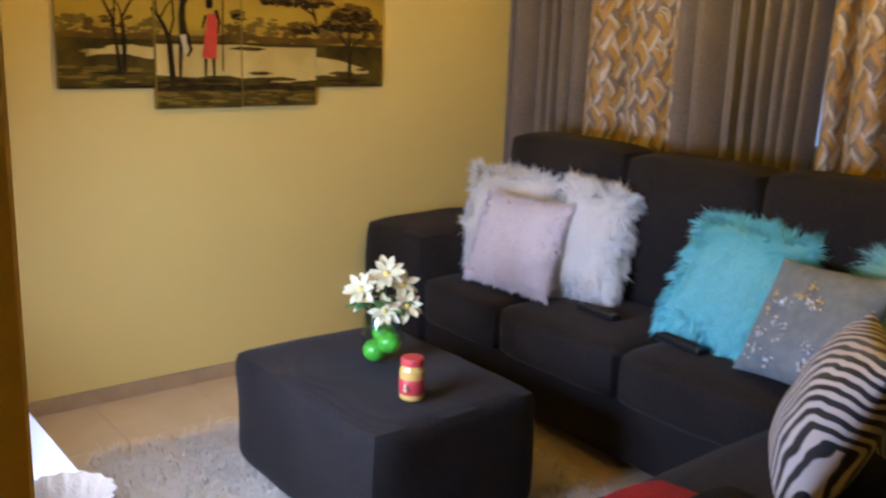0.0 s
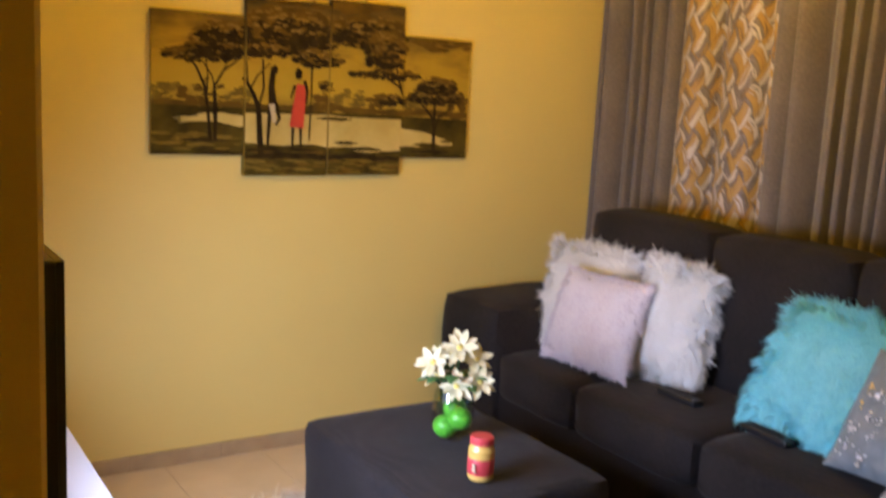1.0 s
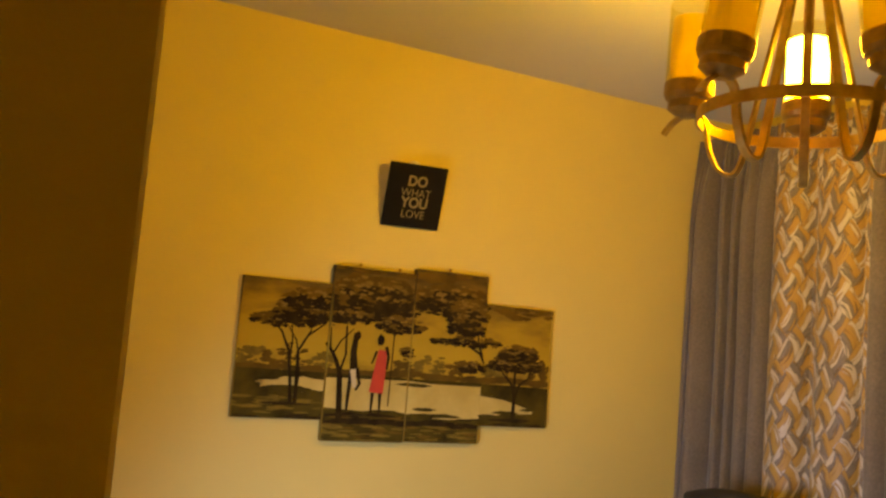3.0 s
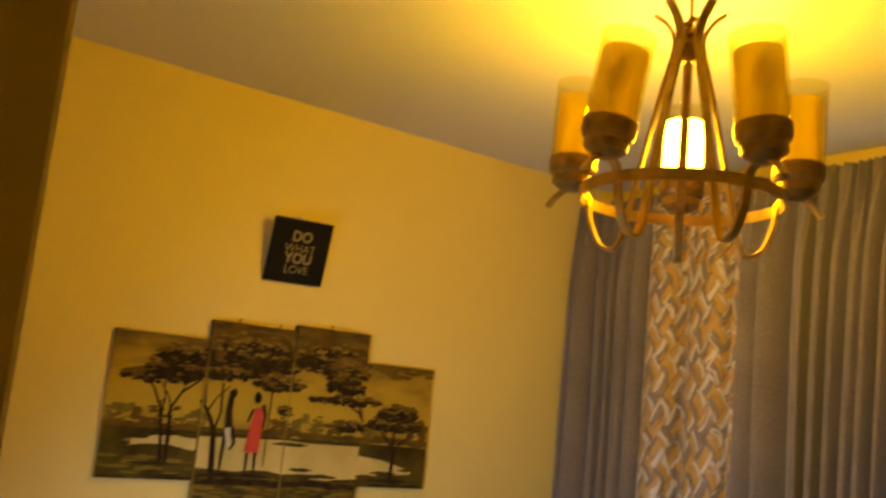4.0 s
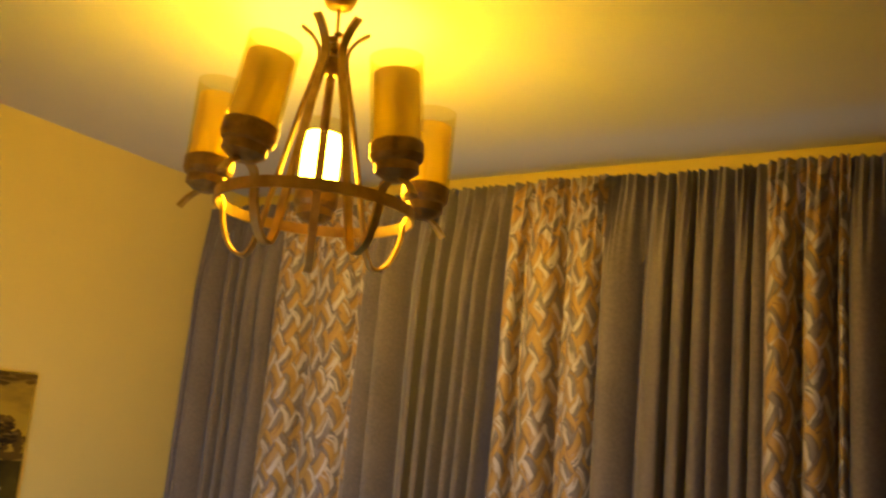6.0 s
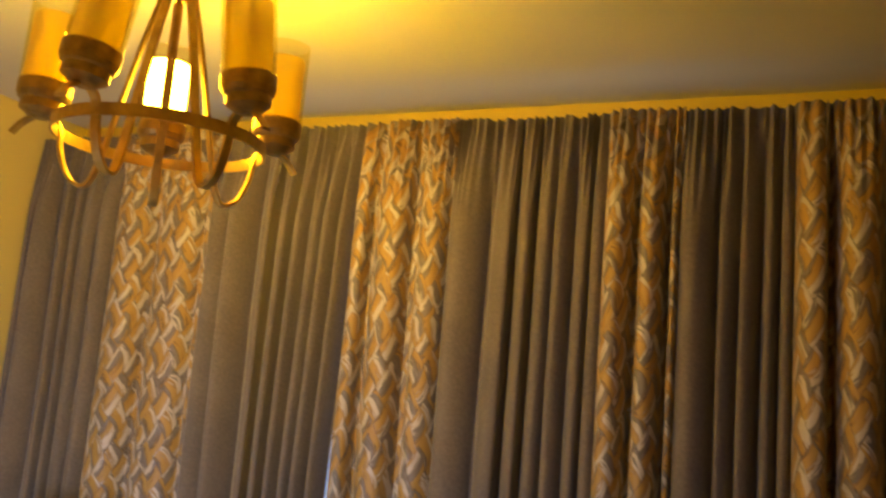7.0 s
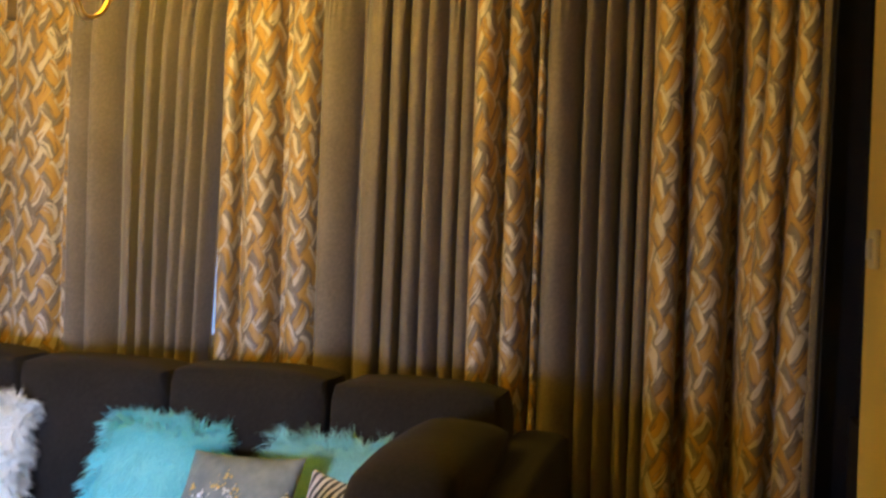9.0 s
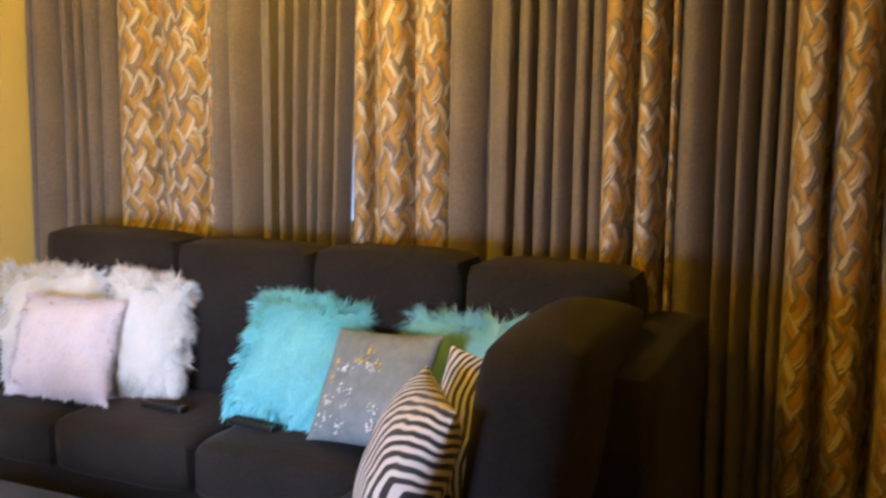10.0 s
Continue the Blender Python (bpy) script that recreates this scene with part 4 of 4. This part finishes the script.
    # dark clouded corners
    out.append(dabs(P_HAZE, 0.36, 1.03, 1.78, 1.82, 40, 1010, 0.05, 0.2))
    out.append(dabs(P_HAZE, 1.06, 1.40, 1.66, 1.72, 30, 1020, 0.04, 0.25))
    # two plain upright shapes by the water, and a thin pole
    out.append((P_TREE, [stroke([(0.462, 1.545), (0.455, 1.47), (0.462, 1.40)], 0.010, 0.017), stroke([(0.452, 1.40), (0.446, 1.30), (0.444, 1.245)], 0.009, 0.005), stroke([(0.475, 1.41), (0.49, 1.35), (0.475, 1.325)], 0.008, 0.005), blob(0.468, 1.535, 0.012, 0.017, 7, 0.2)]))
    out.append((P_PALE, [stroke([(0.458, 1.405), (0.470, 1.335)], 0.012, 0.008)]))
    out.append((P_RED, [stroke([(0.578, 1.485), (0.574, 1.42), (0.562, 1.318)], 0.018, 0.030)]))
    out.append((P_TREE, [blob(0.566, 1.525, 0.015, 0.021, 8, 0.2), stroke([(0.592, 1.50), (0.605, 1.46), (0.60, 1.41)], 0.007, 0.004), stroke([(0.552, 1.48), (0.535, 1.43)], 0.005, 0.003), stroke([(0.548, 1.318), (0.546, 1.24)], 0.007, 0.004), stroke([(0.580, 1.318), (0.582, 1.24)], 0.007, 0.004), stroke([(0.622, 1.56), (0.618, 1.27)], 0.0025, 0.0025), blob(0.623, 1.555, 0.005, 0.016, 9, 0.1)]))
    return out


SHEET = landscape()
PANELS = [(0.0, 0.352, 1.205, 1.725, 0.020), (0.352, 0.700, 1.128, 1.800, 0.030), (0.702, 1.039, 1.131, 1.823, 0.030), (1.040, 1.380, 1.204, 1.709, 0.020)]
for k, (u0, u1, v0, v1, deep) in enumerate(PANELS):
    pic = thing("canvas_picture", WEST, U0 + (u0 + u1) / 2, v0, "savanna landscape canvas in ochre and black, one of four panels", "picture", "four panels of one landscape")
    part("canvas", box(WEST + 0.001, WEST + deep, U0 + u0, U0 + u1, v0, v1, bevel=0.003, seg=1), [CANVAS], pic)
    for order, (mat, marks) in enumerate(SHEET):
        bm = bmesh.new()
        for q, pts in enumerate(marks):
            cut = clip_poly(pts, u0 + 0.002, u1 - 0.002, v0 + 0.002, v1 - 0.002)
            if cut:
                x = WEST + deep + 0.0004 + order * 0.00008 + q * 0.0000004
                bm.faces.new([bm.verts.new((x, U0 + a, b)) for a, b in cut])
        if bm.faces:
            bmesh.ops.triangulate(bm, faces=bm.faces)
            part("paint_layer", bm, mat, pic)["kind"] = "stuff"
        else:
            bm.free()

for y, z in ((U0 + 0.46, 1.803), (U0 + 0.63, 1.801), (U0 + 0.86, 1.826)):
    nail = thing("nail", WEST, y, z, "small dark nail holding a canvas picture", "nail", "nails above the pictures")
    part("head", lathe([(0.001, 0.0), (0.006, 0.001), (0.006, 0.012), (0.001, 0.013)], WEST + 0.02, y, z, 10), DARK_BRASS, nail)

# square sign hung askew on a hook above
sign = thing("wall_sign", WEST + 0.02, 1.645, 2.105, "square black wooden sign with pale lettering, tipped off the wall", "sign")
bm = box(-0.008, 0.008, -0.126, 0.126, -0.128, 0.128, bevel=0.002, seg=1)
bmesh.ops.transform(bm, matrix=Matrix.Translation((WEST + 0.044, 1.645, 2.11)) @ Euler((radians(1.5), radians(15.5), 0)).to_matrix().to_4x4(), verts=bm.verts)
board = part("board", bm, BLACK_MATT, sign)
INK = surface("pale_gold_ink", (0.29, 0.225, 0.10), rough=0.6)
part("hook", lathe([(0.001, 0), (0.022, 0.004), (0.026, 0.02), (0.012, 0.032), (0.001, 0.034)], WEST + 0.026, 1.64, 2.222, 14), WHITE_PLASTIC, sign, smooth=True)
for text, v, size, width in (("DO", 0.052, 0.058, 1.0), ("WHAT", 0.008, 0.046, 0.85), ("YOU", -0.036, 0.058, 1.0), ("LOVE", -0.078, 0.046, 0.85)):
    fc = bpy.data.curves.new("word", "FONT")
    fc.body, fc.size, fc.align_x, fc.extrude = text, size, "CENTER", 0.0006
    fc.offset = 0.0016 if width == 1.0 else -0.0004
    tmp = new("word_curve", fc)
    deps = bpy.context.evaluated_depsgraph_get()
    mesh = bpy.data.meshes.new_from_object(tmp.evaluated_get(deps))
    bpy.data.objects.remove(tmp)
    mesh.transform(Matrix.Translation((0.0095, -0.0, v - 0.01)) @ Matrix(((0, 0, 1, 0), (1, 0, 0, 0), (0, 1, 0, 0), (0, 0, 0, 1))) @ Matrix.Diagonal((0.95, 1, 1, 1)))
    mesh.transform(Matrix.Translation((0.044 - 0.02, 0, 0.005)) @ Euler((radians(1.5), radians(15.5), 0)).to_matrix().to_4x4())
    mesh.materials.clear()
    mesh.materials.append(INK)
    word = new("lettering", mesh)
    word.parent = board
    word["label"] = "pale gold lettering"


# ---- television on its white stand ----
stand = thing("television_stand", -2.0, 0.35, 0, "long white lacquered television stand against the wall", "stand")
part("top", box(-3.30, -1.05, SOUTH + 0.005, 0.548, 0.47, 0.50, bevel=0.003), WHITE_GLOSS, stand)
part("body", box(-3.27, -1.08, SOUTH + 0.005, 0.52, 0.06, 0.468, bevel=0.003), WHITE_GLOSS, stand)
# thin black strips stand in for the shade between the cabinet doors
for x in (-2.54, -1.81):
    part("door_gap_shade", box(x - 0.002, x + 0.002, 0.5195, 0.522, 0.07, 0.46), BLACK, stand)
for x in (-3.2, -1.15):
    part("plinth", box(x - 0.03, x + 0.03, 0.2, 0.5, 0.0, 0.06), WHITE_GLOSS, stand)
tv = thing("television", -2.09, 0.30, 0.87, "black flat television on a wall bracket, switched on", "television")
part("casing", box(-2.613, -1.567, 0.283, 0.330, 0.566, 1.166, bevel=0.006), BLACK, tv)
part("screen", box(-2.595, -1.585, 0.3305, 0.3325, 0.586, 1.148), SCREEN, tv, "lit bluish screen")
screen_lamp = bpy.data.lights.new("screen_light", "AREA")
screen_lamp.shape, screen_lamp.size, screen_lamp.size_y, screen_lamp.spread = "RECTANGLE", 1.0, 0.56, radians(SCREEN_SPREAD)
screen_lamp.energy, screen_lamp.color = SCREEN_POWER, SCREEN_COLOUR
screen_light = new("screen_light", screen_lamp)
screen_light.matrix_basis = pose(-2.09, 0.342, 0.872, 75, 0, 0) @ pose(0, 0, 0, 0, 12, 0)
for a, b, c, d in ((-2.613, -2.597, 0.566, 1.166), (-1.583, -1.567, 0.566, 1.166), (-2.597, -1.583, 0.566, 0.584), (-2.597, -1.583, 1.150, 1.166)):
    part("bezel", box(a, b, 0.327, 0.340, c, d), BLACK, tv)
part("bracket", box(-2.19, -1.99, SOUTH, 0.284, 0.85, 1.05), BLACK, tv)

# ---- vase with flowers and fruit, and a jar, on the ottoman ----
OT = 0.437
VX, VY = -2.262, 1.578
vase = thing("vase", VX, VY, OT, "clear glass vase holding cream flowers and green fruit", "vase")
part("glass", lathe([(0.001, 0.004), (0.030, 0.002), (0.055, 0.02), (0.066, 0.055), (0.066, 0.10), (0.058, 0.145), (0.050, 0.168), (0.052, 0.185), (0.050, 0.185), (0.047, 0.168), (0.055, 0.143), (0.062, 0.098), (0.062, 0.056), (0.051, 0.024), (0.028, 0.009), (0.001, 0.008)], VX, VY, OT, 32), DISH, vase, smooth=True).visible_shadow = False
for dx, dy, dz in ((-0.004, -0.024, 0.042), (0.030, 0.006, 0.072), (-0.022, 0.022, 0.085)):
    fr = thing("fruit", VX + dx, VY + dy, OT + dz, "round green fruit inside the vase", "fruit", "fruit in the vase")
    bm = bmesh.new()
    bmesh.ops.create_uvsphere(bm, u_segments=20, v_segments=14, radius=0.037, matrix=Matrix.Translation((VX + dx, VY + dy, OT + dz)) @ Matrix.Diagonal((1, 1, 0.94, 1)))
    part("skin", bm, LIME, fr, smooth=True)
rnd = random.Random(11)


def flower(p, aim_, size, seed):
    """Pointed petals in two whorls round a yellow middle, on a thin stem."""
    rq = random.Random(seed)
    fl = thing("flower", p.x, p.y, p.z, "cream artificial flower with pointed petals", "flower", "flowers in the vase")
    turn = Vector(aim_).to_track_quat("Z", "Y").to_matrix().to_4x4()
    for k in range(10):
        a = 2 * math.pi * k / 10 + rq.uniform(-0.1, 0.1)
        rise = 0.28 if k % 2 else 0.62
        ln = size * rq.uniform(0.85, 1.1)
        bm, rows = bmesh.new(), []
        for i, (s, w) in enumerate(((0.05, 0.05), (0.3, 0.15), (0.55, 0.20), (0.8, 0.13), (1.0, 0.01))):
            r, z = ln * s * math.cos(rise), ln * (s * math.sin(rise) - 0.25 * s * s)
            rows.append([bm.verts.new((r * math.cos(a) - q * w * ln * math.sin(a), r * math.sin(a) + q * w * ln * math.cos(a), z + abs(q) * 0.05 * ln)) for q in (-1, 0, 1)])
        for c, d in zip(rows, rows[1:]):
            for q in range(2):
                bm.faces.new((c[q], c[q + 1], d[q + 1], d[q]))
        bmesh.ops.transform(bm, matrix=Matrix.Translation(p) @ turn, verts=bm.verts)
        part("petal", bm, PETAL, fl, smooth=True)
    bm = bmesh.new()
    bmesh.ops.create_icosphere(bm, subdivisions=2, radius=size * 0.16, matrix=Matrix.Translation(p) @ turn @ Matrix.Translation((0, 0, size * 0.08)))
    part("middle", bm, PISTIL, fl, smooth=True)
    part("stem", bar([(VX + rq.uniform(-0.02, 0.02), VY + rq.uniform(-0.02, 0.02), OT + 0.02), (VX + (p.x - VX) * 0.35, VY + (p.y - VY) * 0.35, OT + 0.15), tuple(p)], 0.004, 0.004, (0.3, 1, 0)), LEAF, fl)
    return fl


for k, (r, f, dz, s) in enumerate(((-0.062, 0.03, 0.240, 0.066), (0.012, 0.01, 0.285, 0.070), (0.060, -0.02, 0.245, 0.058), (0.012, 0.055, 0.180, 0.060), (0.076, 0.025, 0.190, 0.062), (-0.02, -0.06, 0.245, 0.055), (-0.055, -0.03, 0.185, 0.052))):
    dx, dy = r * 0.63 + f * 0.78, r * 0.78 - f * 0.63
    flower(Vector((VX + dx, VY + dy, OT + dz)), (dx * 4 + 0.35, dy * 4 - 0.4, 0.55), s, k)
for k in range(9):
    a = 2 * math.pi * k / 9
    bm, rows = bmesh.new(), []
    for s, w in ((0.0, 0.006), (0.35, 0.027), (0.7, 0.022), (1.0, 0.001)):
        r, z = 0.03 + 0.085 * s, OT + 0.165 + 0.03 * math.sin(s * 2.6) + 0.014 * (k % 3)
        rows.append([bm.verts.new((VX + r * math.cos(a) - q * w * math.sin(a), VY + r * math.sin(a) + q * w * math.cos(a), z - abs(q) * 0.004)) for q in (-1, 0, 1)])
    for c, d in zip(rows, rows[1:]):
        for q in range(2):
            bm.faces.new((c[q], c[q + 1], d[q + 1], d[q]))
    part("leaf", bm, LEAF, vase, "green artificial leaf", smooth=True)

JX, JY = -1.972, 1.482
jar = thing("jar", JX, JY, OT, "yellow glass food jar with a red lid and label", "jar")
JAR_YELLOW = surface("yellow_filling", (0.62, 0.40, 0.10), (0.55, 0.33, 0.08), 0.25, scale=30, bump=0.03)
JAR_RED = surface("red_label", (0.50, 0.05, 0.05), (0.44, 0.04, 0.045), 0.45, scale=30, bump=0.03)
part("body", lathe([(0.001, 0), (0.032, 0.001), (0.036, 0.008), (0.036, 0.085), (0.030, 0.098), (0.029, 0.104), (0.001, 0.104)], JX, JY, OT, 28), JAR_YELLOW, jar, smooth=False)
part("label", lathe([(0.0362, 0.018), (0.0367, 0.019), (0.0367, 0.062), (0.0362, 0.063)], JX, JY, OT, 28, False), JAR_RED, jar, "red paper label", smooth=True)
part("lid", lathe([(0.001, 0.122), (0.030, 0.122), (0.033, 0.118), (0.033, 0.102), (0.001, 0.102)], JX, JY, OT, 28), JAR_RED, jar, "red screw lid")
for z, w in ((0.048, 0.016), (0.036, 0.022)):
    part("print", box(JX + 0.0175 - 0.004, JX + 0.0175 + w * 0.4, JY - 0.0385, JY - 0.0345, OT + z - 0.004, OT + z + 0.004), P_PALE, jar, "pale printed bar")


# ---- small things on the seat and the stand ----
def remote(x, y, z, turn):
    ob = thing("remote_control", x, y, z, "black plastic remote control lying on the sofa seat", "remote control", "remotes on the sofa")
    body = part("body", box(x - 0.095, x + 0.095, y - 0.024, y + 0.024, z, z + 0.022, bevel=0.006), BLACK, ob)
    for i in range(7):
        for j in range(3):
            part("button", box(x - 0.078 + i * 0.022, x - 0.066 + i * 0.022, y - 0.016 + j * 0.012, y - 0.008 + j * 0.012, z + 0.021, z + 0.024), PIPE, body)
    ob.rotation_euler = (0, 0, turn)
    return ob


remote(-2.17, 2.462, 0.472, -0.08)
remote(-1.775, 2.428, 0.472, -0.12)

RED = weave("red_cloth", (0.36, 0.012, 0.012), (0.22, 0.008, 0.008), soft=0.02)
cloth = thing("folded_cloth", -1.03, 1.56, 0.47, "crumpled red and black cloth lying on the sofa seat", "cloth")
part("red_fold", stuffed(-1.19, -0.90, 1.35, 1.60, 0.462, 0.50, (0.01, 0.02, 0.015), 4, seed=51), RED, cloth, smooth=True)
part("black_fold", stuffed(-1.06, -0.84, 1.45, 1.66, 0.475, 0.515, (0.01, 0.01, 0.02), 4, seed=52), BLACK_MATT, cloth, smooth=True)

bowl = thing("glass_bowl", -1.70, 0.455, 0.5, "crinkled amber frosted glass dish on the white stand", "bowl")
prof = [(0.001, 0.004), (0.05, 0.004), (0.075, 0.02), (0.088, 0.05), (0.098, 0.062), (0.095, 0.064), (0.084, 0.052), (0.071, 0.024), (0.048, 0.009), (0.001, 0.009)]
bm = lathe(prof, -1.70, 0.455, 0.5, 48)
for v in bm.verts:
    a = math.atan2(v.co.y - 0.455, v.co.x + 1.70)
    k = 1 + 0.05 * math.sin(a * 16) * max(0, (v.co.z - 0.51)) / 0.05
    v.co.x, v.co.y = -1.70 + (v.co.x + 1.70) * k, 0.455 + (v.co.y - 0.455) * k
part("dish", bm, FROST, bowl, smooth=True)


# ---- shaggy rug ----
rug = thing("shaggy_rug", -2.2, 1.6, 0, "cream long-pile shaggy rug under the ottoman", "rug")
RX0, RX1, RY0, RY1 = -2.93, -1.35, 0.88, 2.12
part("backing", box(RX0 + 0.03, RX1 - 0.03, RY0 + 0.03, RY1 - 0.03, 0.002, 0.012), FUR_RUG, rug)
rnd = random.Random(21)
verts, faces, normals = [], [], []
for _ in range(90000):
    x, y = rnd.uniform(RX0 - 0.01, RX1 + 0.01), rnd.uniform(RY0 - 0.01, RY1 + 0.01)
    d = Vector((noise.noise(Vector((x * 9, y * 9, 1))) * 1.6 + rnd.gauss(0, 0.35), noise.noise(Vector((x * 9, y * 9, 7))) * 1.6 + rnd.gauss(0, 0.35), 0.5)).normalized()
    rim = min(x - RX0, RX1 - x, y - RY0, RY1 - y)
    if rim < 0.12 and rnd.random() > 0.35 + rim * 5:
        continue
    a = rnd.uniform(0.04, 0.085)
    wide = Vector((-d.y, d.x, 0.1)).normalized() * rnd.uniform(0.001, 0.0022)
    if wide.cross(d).z < 0:
        wide = -wide
    p = Vector((x, y, 0.010)) - BASES[rug]
    mid, tip = p + d * a * 0.6, p + (d + Vector((d.x, d.y, -0.3))).normalized() * a
    k = len(verts)
    verts += [p - wide, p + wide, mid - wide, mid + wide, tip]
    faces += [(k, k + 1, k + 3, k + 2), (k + 2, k + 3, k + 4)]
    normals += [Vector((rnd.gauss(0, 0.25), rnd.gauss(0, 0.25), 1)).normalized()] * 5
mesh = bpy.data.meshes.new("pile")
mesh.from_pydata(verts, [], faces)
mesh.normals_split_custom_set_from_vertices(normals)
mesh.materials.append(FUR_RUG)
pile = new("pile", mesh)
pile.parent = rug
pile["kind"] = "stuff"

# ---- skirting tiles and floor tiles ----
skirting = tagged(new("baseboard"), "beige ceramic skirting tiles along the walls", kind="structure")
bm = box(-0.006, 0.006, -0.1795, 0.1795, 0, 0.060, bevel=0.0015, seg=1)
tile_mesh = bpy.data.meshes.new("skirting_tile")
bm.to_mesh(tile_mesh)
bm.free()
tile_mesh.materials.append(SKIRT)
y = 0.916 - 0.36 * 2 + 0.18
while y < NORTH - 0.1:
    ob = new("skirting_tile", tile_mesh)
    ob.location, ob.parent = (WEST + 0.007, y, 0.0), skirting
    y += 0.36
x = WEST + 0.2
while x < -0.8:
    ob = new("skirting_tile", tile_mesh)
    ob.location, ob.rotation_euler, ob.parent = (x, SOUTH + 0.007, 0.0), (0, 0, radians(90)), skirting
    x += 0.36
tiles = tagged(new("floor_tiles"), "square beige ceramic floor tiles with thin joints", kind="structure")
bm = box(-0.199, 0.199, -0.199, 0.199, -0.006, 0.0, bevel=0.001, seg=1)
tile_mesh = bpy.data.meshes.new("floor_tile")
bm.to_mesh(tile_mesh)
bm.free()
tile_mesh.materials.append(FLOOR_TILE)
for i in range(10):
    for j in range(15):
        x, y = WEST + 0.2 + 0.4 * i, -2.35 + 0.4 * j
        if x < EAST - 0.1 and y < NORTH - 0.1:
            ob = new("floor_tile", tile_mesh)
            ob.location, ob.parent = (x, y, 0.0), tiles
